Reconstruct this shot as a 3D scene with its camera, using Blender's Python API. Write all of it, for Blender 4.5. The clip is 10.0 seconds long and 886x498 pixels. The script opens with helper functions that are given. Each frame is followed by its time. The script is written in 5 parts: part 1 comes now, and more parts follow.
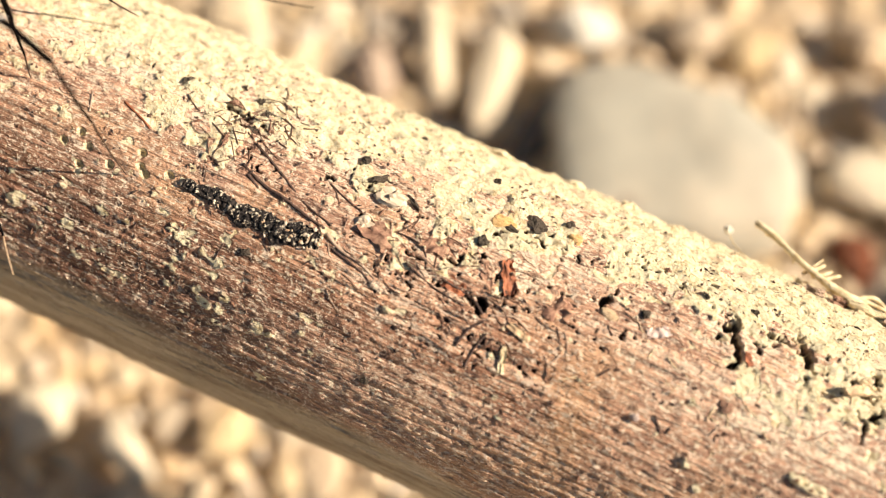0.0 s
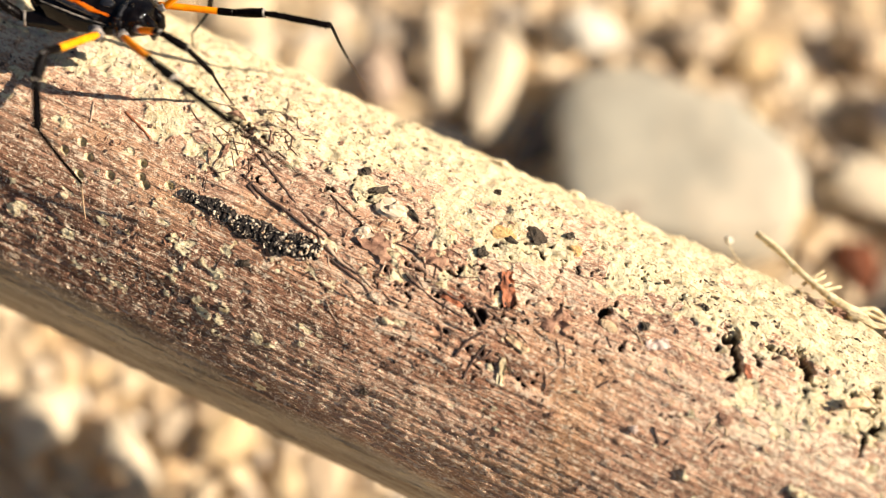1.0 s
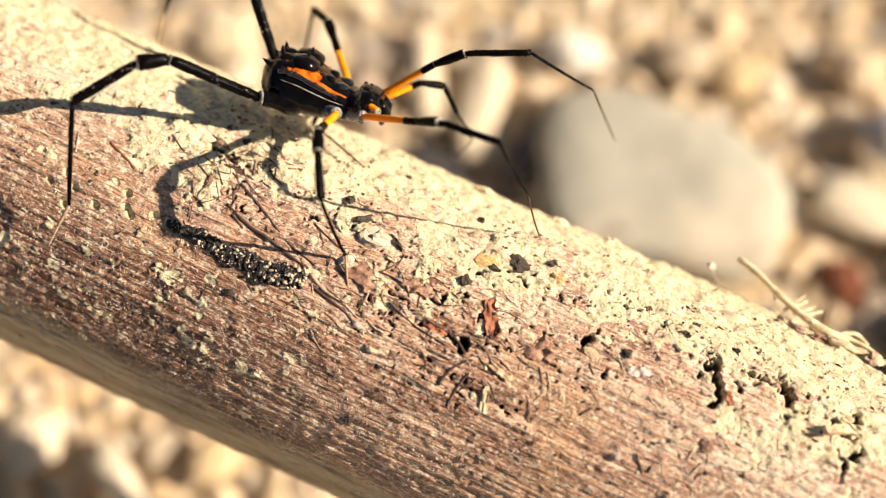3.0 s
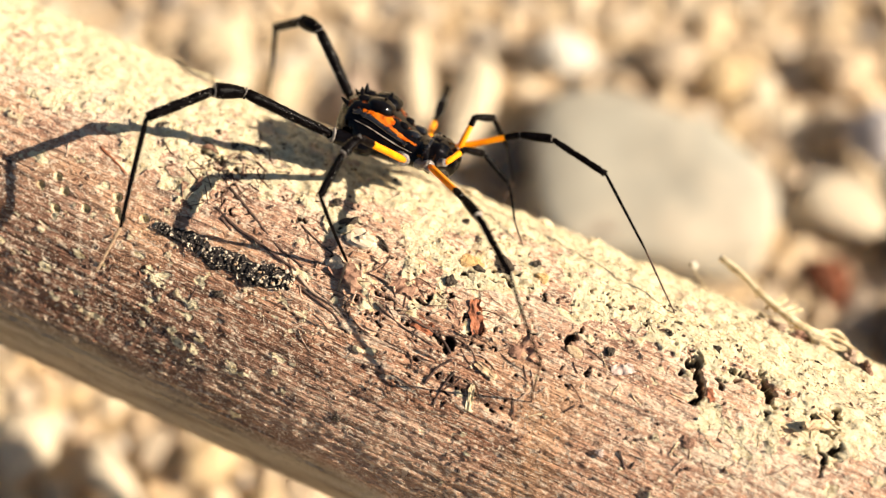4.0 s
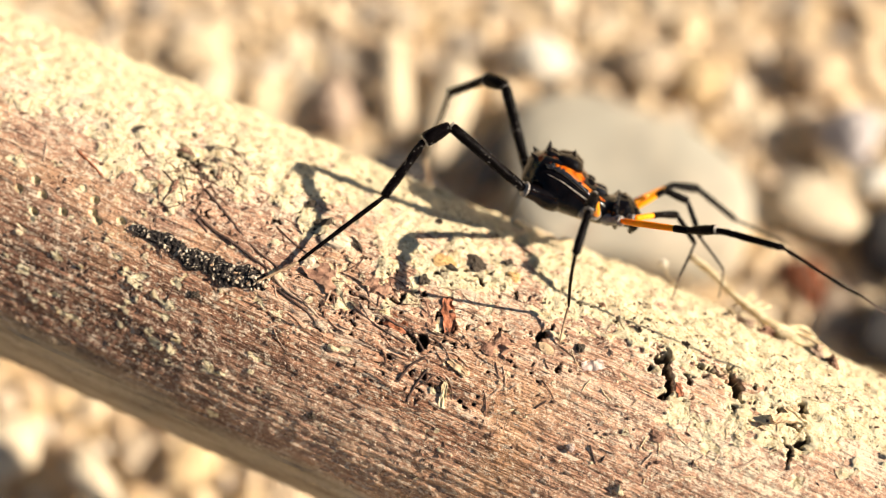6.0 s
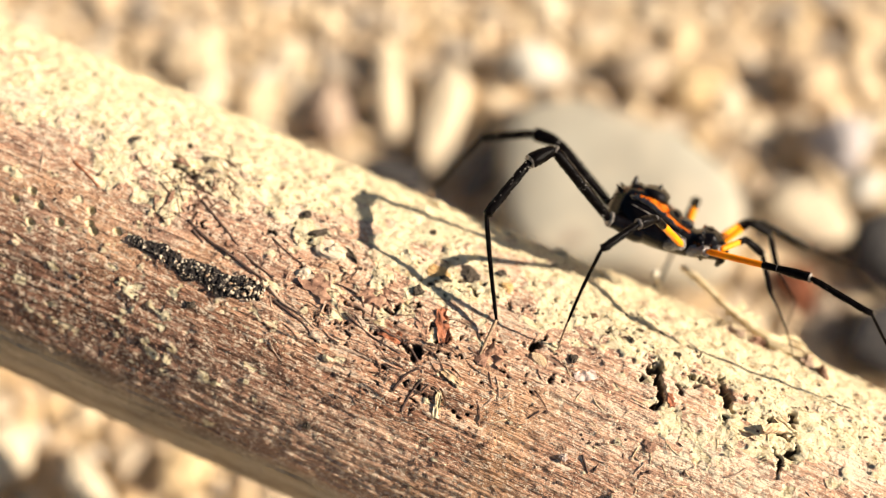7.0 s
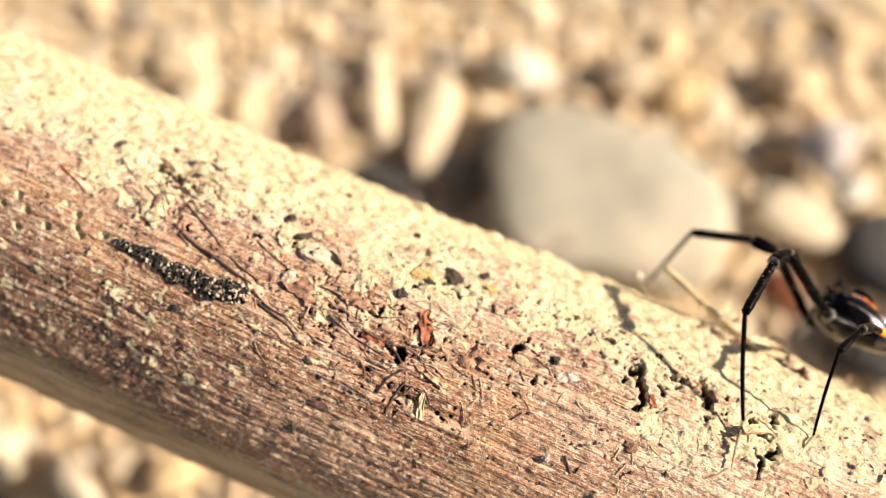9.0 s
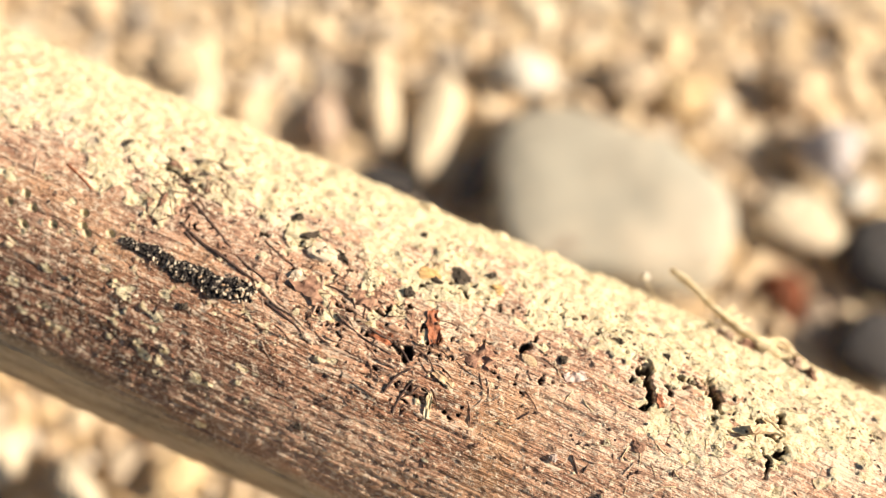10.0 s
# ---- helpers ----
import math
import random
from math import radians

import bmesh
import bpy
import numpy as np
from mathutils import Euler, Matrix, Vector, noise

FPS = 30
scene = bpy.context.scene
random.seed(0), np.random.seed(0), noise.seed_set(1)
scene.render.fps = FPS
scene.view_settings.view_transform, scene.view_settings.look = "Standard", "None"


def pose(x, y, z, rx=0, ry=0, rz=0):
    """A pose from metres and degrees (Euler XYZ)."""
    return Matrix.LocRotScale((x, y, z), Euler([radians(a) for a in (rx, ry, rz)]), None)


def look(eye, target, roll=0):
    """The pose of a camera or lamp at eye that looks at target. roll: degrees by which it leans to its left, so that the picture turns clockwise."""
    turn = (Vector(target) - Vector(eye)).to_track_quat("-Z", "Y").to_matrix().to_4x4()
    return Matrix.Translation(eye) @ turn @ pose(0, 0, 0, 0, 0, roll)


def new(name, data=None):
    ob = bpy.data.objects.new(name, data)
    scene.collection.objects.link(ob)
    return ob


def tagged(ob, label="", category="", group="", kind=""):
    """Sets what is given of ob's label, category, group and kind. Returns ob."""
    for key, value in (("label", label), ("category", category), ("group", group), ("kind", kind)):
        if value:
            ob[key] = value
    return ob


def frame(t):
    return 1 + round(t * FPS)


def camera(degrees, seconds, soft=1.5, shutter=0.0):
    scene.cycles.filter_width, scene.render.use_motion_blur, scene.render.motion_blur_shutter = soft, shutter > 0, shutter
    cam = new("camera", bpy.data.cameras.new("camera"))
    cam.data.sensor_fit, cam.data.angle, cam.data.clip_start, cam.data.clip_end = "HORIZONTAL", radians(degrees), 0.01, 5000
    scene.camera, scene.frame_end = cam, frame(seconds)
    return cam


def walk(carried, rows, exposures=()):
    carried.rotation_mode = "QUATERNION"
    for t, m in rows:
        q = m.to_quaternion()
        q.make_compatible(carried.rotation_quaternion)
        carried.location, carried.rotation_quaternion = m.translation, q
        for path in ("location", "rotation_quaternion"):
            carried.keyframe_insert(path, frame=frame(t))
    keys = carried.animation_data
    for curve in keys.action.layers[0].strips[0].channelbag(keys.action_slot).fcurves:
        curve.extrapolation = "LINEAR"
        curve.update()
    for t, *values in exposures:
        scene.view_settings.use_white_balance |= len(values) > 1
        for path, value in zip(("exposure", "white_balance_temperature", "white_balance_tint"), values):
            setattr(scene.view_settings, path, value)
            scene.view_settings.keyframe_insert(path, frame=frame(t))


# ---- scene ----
# The camera: hand-held, 9 cm from a driftwood branch, looking down at it.
cam = camera(40.0, 10.0, soft=1.1, shutter=0.4)
cam.data.dof.use_dof = True
cam.data.dof.focus_distance = 0.0915
cam.data.dof.aperture_fstop = 12.5
ROWS = [
    (0.0, 0.00000, 0.00000, 0.14940, 22.000, -0.000, 0.000),
    (0.5, 0.00035, 0.00056, 0.14962, 21.856, 0.176, 0.192),
    (1.0, 0.00052, 0.00088, 0.14986, 21.895, 0.251, 0.203),
    (1.5, 0.00046, 0.00125, 0.15032, 21.890, 0.132, 0.258),
    (2.0, 0.00070, 0.00158, 0.15056, 22.099, 0.171, 0.250),
    (2.5, 0.00102, 0.00184, 0.15038, 22.436, 0.093, 0.086),
    (4.0, 0.00207, 0.00131, 0.15229, 22.440, 0.021, -0.540),
    (4.5, 0.00291, 0.00063, 0.15195, 22.656, 0.156, -0.544),
    (5.0, 0.00306, 0.00032, 0.15252, 22.600, -0.060, -0.852),
    (5.5, 0.00330, -0.00001, 0.15291, 22.758, -0.120, -1.124),
    (7.0, 0.00295, 0.00060, 0.15457, 22.805, -0.785, -1.230),
    (7.5, 0.00432, -0.00011, 0.15437, 23.239, -0.344, -1.281),
    (8.0, 0.00366, -0.00021, 0.15464, 23.299, -0.964, -1.464),
    (8.5, 0.00408, -0.00045, 0.15478, 23.424, -0.812, -1.410),
    (9.0, 0.00403, 0.00002, 0.15519, 23.112, -0.840, -1.371),
    (9.5, 0.00338, -0.00031, 0.15518, 23.320, -1.141, -1.343),
    (10.0, 0.00327, -0.00040, 0.15491, 23.376, -0.994, -1.286),
]
walk(cam, [(t, pose(x, y, z, rx, ry, rz)) for t, x, y, z, rx, ry, rz in ROWS])

# ---- light: a low warm sun from the right under a clear sky ----
SUN_WAY = Vector((0.854, -0.033, 0.520)).normalized()
world = bpy.data.worlds.new("sky")
scene.world = world
world.use_nodes = True
wn = world.node_tree.nodes
sky = wn.new("ShaderNodeTexSky")
sky.sky_type = "NISHITA"
sky.sun_disc = False
sky.sun_elevation = math.asin(SUN_WAY.z)
sky.sun_rotation = math.atan2(SUN_WAY.x, SUN_WAY.y)
world.node_tree.links.new(sky.outputs[0], wn["Background"].inputs[0])
wn["Background"].inputs[1].default_value = 0.034
sun = new("sun", bpy.data.lights.new("sun", "SUN"))
sun.data.energy = 5.0
sun.data.angle = radians(0.53)
sun.data.color = (1.0, 0.865, 0.71)
sun.matrix_world = look(SUN_WAY * 3, (0, 0, 0))
scene.view_settings.exposure = 0.99


# ---- materials ----
class Mat:
    """A node material with short calls for its nodes."""

    def __init__(self, name, rough=0.8, spec=0.4):
        self.m = bpy.data.materials.new(name)
        self.m.use_nodes = True
        self.t = self.m.node_tree
        self.b = self.t.nodes["Principled BSDF"]
        self.b.inputs["Roughness"].default_value = rough
        self.b.inputs["Specular IOR Level"].default_value = spec
        self.coord = self.t.nodes.new("ShaderNodeTexCoord").outputs["Object"]

    def put(self, socket, value):
        if hasattr(value, "is_output"):
            self.t.links.new(value, socket)
        else:
            socket.default_value = value

    def space(self, scale):
        n = self.t.nodes.new("ShaderNodeMapping")
        self.put(n.inputs["Vector"], self.coord)
        n.inputs["Scale"].default_value = scale
        return n.outputs[0]

    def noise(self, scale, detail=4.0, rough=0.55, stretch=(1, 1, 1), warp=0.0):
        n = self.t.nodes.new("ShaderNodeTexNoise")
        self.put(n.inputs["Vector"], self.space(stretch))
        n.inputs["Scale"].default_value = scale
        n.inputs["Detail"].default_value = detail
        n.inputs["Roughness"].default_value = rough
        n.inputs["Distortion"].default_value = warp
        return n.outputs["Fac"]

    def cells(self, scale, stretch=(1, 1, 1), what="Distance"):
        n = self.t.nodes.new("ShaderNodeTexVoronoi")
        self.put(n.inputs["Vector"], self.space(stretch))
        n.inputs["Scale"].default_value = scale
        return n.outputs[what]

    def ramp(self, fac, *stops):
        n = self.t.nodes.new("ShaderNodeValToRGB")
        self.put(n.inputs[0], fac)
        e = n.color_ramp.elements
        while len(e) < len(stops):
            e.new(0.5)
        for k, (at, col) in zip(e, stops):
            k.position = at
            k.color = (*col, 1) if len(col) == 3 else col
        return n.outputs[0]

    def step(self, fac, a, b, lo=0.0, hi=1.0):
        n = self.t.nodes.new("ShaderNodeMapRange")
        n.interpolation_type = "SMOOTHSTEP"
        for i, v in enumerate((fac, a, b, lo, hi)):
            self.put(n.inputs[i], v)
        return n.outputs[0]

    def mix(self, fac, a, b, how="MIX"):
        n = self.t.nodes.new("ShaderNodeMix")
        n.data_type = "RGBA"
        n.blend_type = how
        self.put(n.inputs[0], fac)
        for s, v in ((n.inputs[6], a), (n.inputs[7], b)):
            self.put(s, (*v, 1) if isinstance(v, tuple) and len(v) == 3 else v)
        return n.outputs[2]

    def calc(self, how, a, b=0.0):
        n = self.t.nodes.new("ShaderNodeMath")
        n.operation = how
        self.put(n.inputs[0], a)
        self.put(n.inputs[1], b)
        return n.outputs[0]

    def attribute(self, name):
        n = self.t.nodes.new("ShaderNodeAttribute")
        n.attribute_name = name
        return n.outputs["Fac"]

    def each(self):
        return self.t.nodes.new("ShaderNodeObjectInfo").outputs["Random"]

    def island(self):
        return self.t.nodes.new("ShaderNodeNewGeometry").outputs["Random Per Island"]

    def bump(self, height, strength, distance):
        n = self.t.nodes.new("ShaderNodeBump")
        self.put(n.inputs["Height"], height)
        n.inputs["Strength"].default_value = strength
        n.inputs["Distance"].default_value = distance
        self.put(self.b.inputs["Normal"], n.outputs[0])

    def done(self, color, rough=None):
        self.put(self.b.inputs["Base Color"], (*color, 1) if isinstance(color, tuple) and len(color) == 3 else color)
        if rough is not None:
            self.put(self.b.inputs["Roughness"], rough)
        return self.m


def wood_material():
    m = Mat("weathered_wood", 0.7, 0.35)
    fine = m.noise(4600, 3, 0.6, (0.06, 1, 1), 0.3)
    mid = m.noise(1300, 4, 0.62, (0.08, 1, 1), 0.4)
    wide = m.noise(110, 3, 0.5, (0.5, 1, 1))
    c = m.ramp(mid, (0.31, (0.070, 0.029, 0.016)), (0.43, (0.30, 0.130, 0.068)), (0.54, (0.57, 0.300, 0.170)), (0.70, (0.78, 0.55, 0.38)))
    c = m.mix(m.step(fine, 0.46, 0.37, 0, 0.95), c, (0.055, 0.024, 0.013))
    c = m.mix(m.step(fine, 0.57, 0.70, 0, 0.70), c, (0.72, 0.55, 0.37))
    c = m.mix(m.step(wide, 0.45, 0.65, 0, 0.35), c, (0.38, 0.195, 0.135))
    c = m.mix(m.step(m.noise(70, 2), 0.48, 0.64, 0, 0.6), c, (0.58, 0.32, 0.15))
    c = m.mix(m.step(m.noise(90, 3, 0.6, (0.6, 1, 1)), 0.60, 0.74, 0, 0.5), c, (0.24, 0.16, 0.125))
    scab = m.noise(1700, 5, 0.7, (0.6, 1, 1), 0.8)
    # red-brown stain, with shade along the lower flank coloured into it
    stain_shade = m.attribute("stain_shade")
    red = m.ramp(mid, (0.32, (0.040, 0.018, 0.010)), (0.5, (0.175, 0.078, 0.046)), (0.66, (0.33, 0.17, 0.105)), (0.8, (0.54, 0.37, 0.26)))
    c = m.mix(m.calc("MULTIPLY", stain_shade, 0.82), c, red)
    c = m.mix(m.step(scab, 0.55, 0.60, 0, 0.85), c, (0.72, 0.58, 0.42))
    c = m.mix(m.step(scab, 0.42, 0.36, 0, 0.8), c, (0.075, 0.035, 0.020))
    speck = m.noise(4300, 4, 0.65, (0.7, 1, 1), 0.6)
    c = m.mix(m.calc("MULTIPLY", m.step(speck, 0.56, 0.62), 0.85), c, (0.77, 0.64, 0.46))
    c = m.mix(m.calc("MULTIPLY", m.step(speck, 0.42, 0.36), 0.85), c, (0.06, 0.03, 0.020))
    crust = m.attribute("crust")
    dust = m.attribute("dust")
    powder = m.noise(2600, 5, 0.7, (0.75, 1, 1), 0.5)
    c = m.mix(m.calc("MULTIPLY", dust, 0.42), c, (0.66, 0.445, 0.315))
    c = m.mix(m.step(m.calc("ADD", powder, m.calc("MULTIPLY", dust, 0.30)), 0.725, 0.785, 0, 0.9), c, (0.78, 0.65, 0.46))
    # the paler underside: light bounced up from the gravel, put into the colour
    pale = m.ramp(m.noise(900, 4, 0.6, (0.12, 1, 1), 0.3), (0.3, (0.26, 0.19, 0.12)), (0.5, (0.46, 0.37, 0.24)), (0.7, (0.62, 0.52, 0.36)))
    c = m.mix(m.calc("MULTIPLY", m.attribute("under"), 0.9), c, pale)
    # the crust: yellowish cream with thin pinkish places and dark slits
    cc = m.ramp(m.noise(2200, 4, 0.6), (0.22, (0.26, 0.16, 0.075)), (0.34, (0.52, 0.385, 0.195)), (0.47, (0.68, 0.575, 0.355)), (0.75, (0.78, 0.69, 0.47)))
    thin = m.noise(420, 4, 0.65, (0.7, 1, 1), 0.4)
    cc = m.mix(m.step(thin, 0.46, 0.33, 0, 0.55), cc, (0.55, 0.36, 0.25))
    pit = m.noise(1050, 5, 0.68, (0.7, 1, 1), 0.6)
    cc = m.mix(m.step(pit, 0.365, 0.31, 0, 0.85), cc, (0.20, 0.12, 0.065))
    slit = m.noise(1500, 4, 0.7, (1, 0.45, 0.45), 1.2)
    cc = m.mix(m.step(slit, 0.325, 0.285, 0, 0.9), cc, (0.11, 0.075, 0.05))
    ragged = m.step(m.calc("ADD", crust, m.calc("MULTIPLY", m.calc("SUBTRACT", powder, 0.5), 1.5)), 0.38, 0.62)
    c = m.mix(ragged, c, cc)
    # pits and gaps blackened by colour: rotten wood and the shade inside them
    c = m.mix(m.step(m.attribute("rot_shade"), 0.08, 0.45, 0, 0.94), c, (0.040, 0.025, 0.016))
    bare = m.calc("SUBTRACT", 1.0, m.calc("MULTIPLY", crust, 0.75))
    h = m.calc("MULTIPLY", bare, m.calc("ADD", m.calc("MULTIPLY", fine, 0.7), m.calc("MULTIPLY", mid, 1.2)))
    h = m.calc("ADD", h, m.calc("MULTIPLY", m.noise(5200, 4, 0.65), 0.55))
    h = m.calc("ADD", h, m.calc("MULTIPLY", m.step(pit, 0.28, 0.40), 0.6))
    m.bump(h, 0.9, 0.0003)
    return m.done(c, m.step(fine, 0.3, 0.7, 0.5, 0.85))


def grain_material(name, *stops):
    m = Mat(name, 0.85, 0.3)
    c = m.ramp(m.island(), *stops)
    c = m.mix(m.step(m.noise(6000, 2), 0.5, 0.7, 0, 0.5), c, (0.16, 0.10, 0.06))
    return m.done(c)


def stone_material(name, *stops, scale=400, rough=0.8, per="each", veil=0.6):
    m = Mat(name, rough, 0.35)
    r = m.each() if per == "each" else m.island()
    c = m.ramp(r, *stops)
    c = m.mix(m.step(m.noise(scale, 5, 0.6), 0.40, 0.68, 0, veil), c, (0.62, 0.52, 0.38))
    c = m.mix(m.step(m.noise(scale * 2.7, 3, 0.6), 0.60, 0.72, 0, 0.6), c, (0.16, 0.11, 0.08))
    m.bump(m.noise(scale * 5, 4, 0.6), 0.5, 0.0004)
    return m.done(c)


def plain_material(name, color, dark, scale, rough=0.6, spec=0.4, bump=0.0002):
    m = Mat(name, rough, spec)
    n = m.noise(scale, 4, 0.6)
    c = m.mix(m.step(n, 0.35, 0.65), dark, color)
    m.bump(m.noise(scale * 2.3, 3), 0.6, bump)
    return m.done(c)


WOOD = wood_material()
CRUST = grain_material("dry_frass", (0.0, (0.84, 0.75, 0.52)), (0.55, (0.78, 0.66, 0.42)), (0.9, (0.68, 0.55, 0.34)), (0.97, (0.40, 0.26, 0.14)), (1.0, (0.10, 0.07, 0.05)))
WHITE_GRAIN = grain_material("pale_grain", (0.0, (0.80, 0.72, 0.56)), (0.7, (0.66, 0.52, 0.36)), (1.0, (0.45, 0.27, 0.15)))
PEBBLE = stone_material("pebble_stone", (0.0, (0.70, 0.50, 0.27)), (0.2, (0.78, 0.62, 0.40)), (0.4, (0.64, 0.48, 0.30)), (0.55, (0.82, 0.70, 0.50)), (0.72, (0.52, 0.40, 0.27)), (0.80, (0.74, 0.50, 0.25)), (0.90, (0.56, 0.51, 0.43)), (1.0, (0.36, 0.28, 0.20)), veil=0.35)
GRAVEL = stone_material("gravel_stone", (0.0, (0.70, 0.52, 0.29)), (0.25, (0.78, 0.62, 0.40)), (0.5, (0.62, 0.46, 0.29)), (0.70, (0.78, 0.60, 0.36)), (0.85, (0.60, 0.54, 0.44)), (1.0, (0.42, 0.31, 0.20)), per="island", veil=0.4)
WHITE_STONE = stone_material("white_stone", (0.0, (0.86, 0.82, 0.70)), (1.0, (0.84, 0.78, 0.64)), scale=250)
PEBBLE_YELLOW = stone_material("ochre_stone", (0.0, (0.70, 0.48, 0.22)), (1.0, (0.76, 0.56, 0.30)), scale=250)
CREAM_STONE = stone_material("cream_stone", (0.0, (0.80, 0.68, 0.48)), (1.0, (0.76, 0.62, 0.42)), scale=300)
GREY_STONE = stone_material("grey_stone", (0.0, (0.36, 0.335, 0.265)), (1.0, (0.36, 0.335, 0.265)), scale=60, veil=0.5)
LILAC_STONE = stone_material("lilac_stone", (0.0, (0.50, 0.455, 0.445)), (1.0, (0.48, 0.44, 0.43)), scale=200, veil=0.25)
TAUPE_STONE = stone_material("taupe_stone", (0.0, (0.50, 0.37, 0.27)), (1.0, (0.50, 0.37, 0.27)), scale=200, veil=0.25)
DARK_STONE = stone_material("dark_stone", (0.0, (0.045, 0.042, 0.042)), (1.0, (0.07, 0.065, 0.065)), scale=200, veil=0.06)
SLATE_STONE = stone_material("slate_stone", (0.0, (0.10, 0.09, 0.085)), (1.0, (0.10, 0.09, 0.085)), scale=200, veil=0.10)
RED_STONE = stone_material("red_stone", (0.0, (0.20, 0.055, 0.018)), (1.0, (0.20, 0.055, 0.018)), scale=200, veil=0.05)


def sand_material():
    m = Mat("coarse_sand", 0.9, 0.25)
    c = m.ramp(m.cells(260, what="Color"), (0.2, (0.60, 0.44, 0.26)), (0.5, (0.72, 0.56, 0.35)), (0.8, (0.80, 0.67, 0.46)))
    c = m.mix(m.step(m.noise(900, 4), 0.4, 0.65, 0, 0.4), c, (0.52, 0.40, 0.26))
    m.bump(m.cells(260), 0.8, 0.002)
    return m.done(c)


SAND = sand_material()


# ---- mesh helpers ----
def link(name, mesh, material, parent=None, label="", smooth=True):
    ob = new(name, mesh)
    if material:
        mesh.materials.append(material)
    if smooth:
        mesh.polygons.foreach_set("use_smooth", [True] * len(mesh.polygons))
    if parent:
        ob.parent = parent
    return tagged(ob, label)


def part(name, bm, material, parent=None, label="", smooth=True):
    """One mesh object from a bmesh, under a thing or part."""
    mesh = bpy.data.meshes.new(name)
    bm.to_mesh(mesh)
    bm.free()
    return link(name, mesh, material, parent, label, smooth)


def hash3(i, j, k, seed):
    n = (i * 374761393 + j * 668265263 + k * 1274126177 + seed * 97531) & 0xFFFFFFFF
    n = ((n ^ (n >> 13)) * 1274126177) & 0xFFFFFFFF
    n = ((n ^ (n >> 16)) * 2246822519) & 0xFFFFFFFF
    return ((n ^ (n >> 15)) & 0xFFFFFF) / float(0xFFFFFF)


def vnoise(x, y, z, seed=0):
    """Value noise in 0..1 on arrays."""
    xi, yi, zi = (np.floor(a).astype(np.int64) for a in (x, y, z))
    fx, fy, fz = x - xi, y - yi, z - zi
    fx, fy, fz = (a * a * (3 - 2 * a) for a in (fx, fy, fz))
    out = 0
    for dx in (0, 1):
        for dy in (0, 1):
            for dz in (0, 1):
                wgt = (fx if dx else 1 - fx) * (fy if dy else 1 - fy) * (fz if dz else 1 - fz)
                out = out + wgt * hash3(xi + dx, yi + dy, zi + dz, seed)
    return out


def fbm(x, y, z, seed=0, octaves=3):
    total, amp, norm = 0, 1.0, 0.0
    for o in range(octaves):
        total = total + amp * vnoise(x * 2 ** o, y * 2 ** o, z * 2 ** o, seed + o)
        norm += amp
        amp *= 0.5
    return total / norm


def quad_mesh(name, co, quads, more=()):
    """A mesh from arrays of places and of four-cornered faces, and a few larger faces."""
    me = bpy.data.meshes.new(name)
    corners = np.concatenate([np.asarray(quads).reshape(-1)] + [np.asarray(f) for f in more]).astype(np.int32)
    sizes = np.array([4] * len(quads) + [len(f) for f in more], np.int32)
    me.vertices.add(len(co))
    me.vertices.foreach_set("co", np.asarray(co, np.float32).reshape(-1))
    me.loops.add(len(corners))
    me.loops.foreach_set("vertex_index", corners)
    me.polygons.add(len(sizes))
    me.polygons.foreach_set("loop_start", np.concatenate([[0], np.cumsum(sizes)[:-1]]).astype(np.int32))
    me.update(calc_edges=True)
    return me


def smooth01(x, a, b):
    u = np.clip((x - a) / (b - a), 0, 1)
    return u * u * (3 - 2 * u)


# ---- the branch: its own space has x along it, z up, and angles run from its top towards the camera ----
LOG_R = 0.01424
LOG_AT = Matrix(((0.9068, 0.4193, 0.0449, 0.0), (-0.4187, 0.9079, -0.0207, 0.03332), (-0.0494, 0.0, 0.9988, 0.05229), (0, 0, 0, 1)))


def log_bend(s):
    """How the branch's middle line leaves its straight line: it arches over and comes down to the ground."""
    s = np.asarray(s, float)
    left = np.where(s < -0.055, -1.96 * (s + 0.055) ** 2, 0.0)
    right = np.where(s > 0.055, -2.7 * (s - 0.055) ** 2, 0.0)
    return left + right


def log_radius(s, a):
    """Radius of the bare wood at s metres along and a radians round."""
    s, a = np.asarray(s, float), np.asarray(a, float)
    cy, cz = np.sin(a) * LOG_R, np.cos(a) * LOG_R
    big = fbm(s * 45 + 7, cy * 60 + 3, cz * 60, 11, 2) - 0.5
    return LOG_R + 0.0009 * big


CRUST_S = (-45, -35, -26, -18, -12.5, -8, 3, 12, 19, 26, 30, 36)
CRUST_EDGE = (-24, -17, -10, -11, -21, -20, -22, -24, -16, -8, -8, -11)


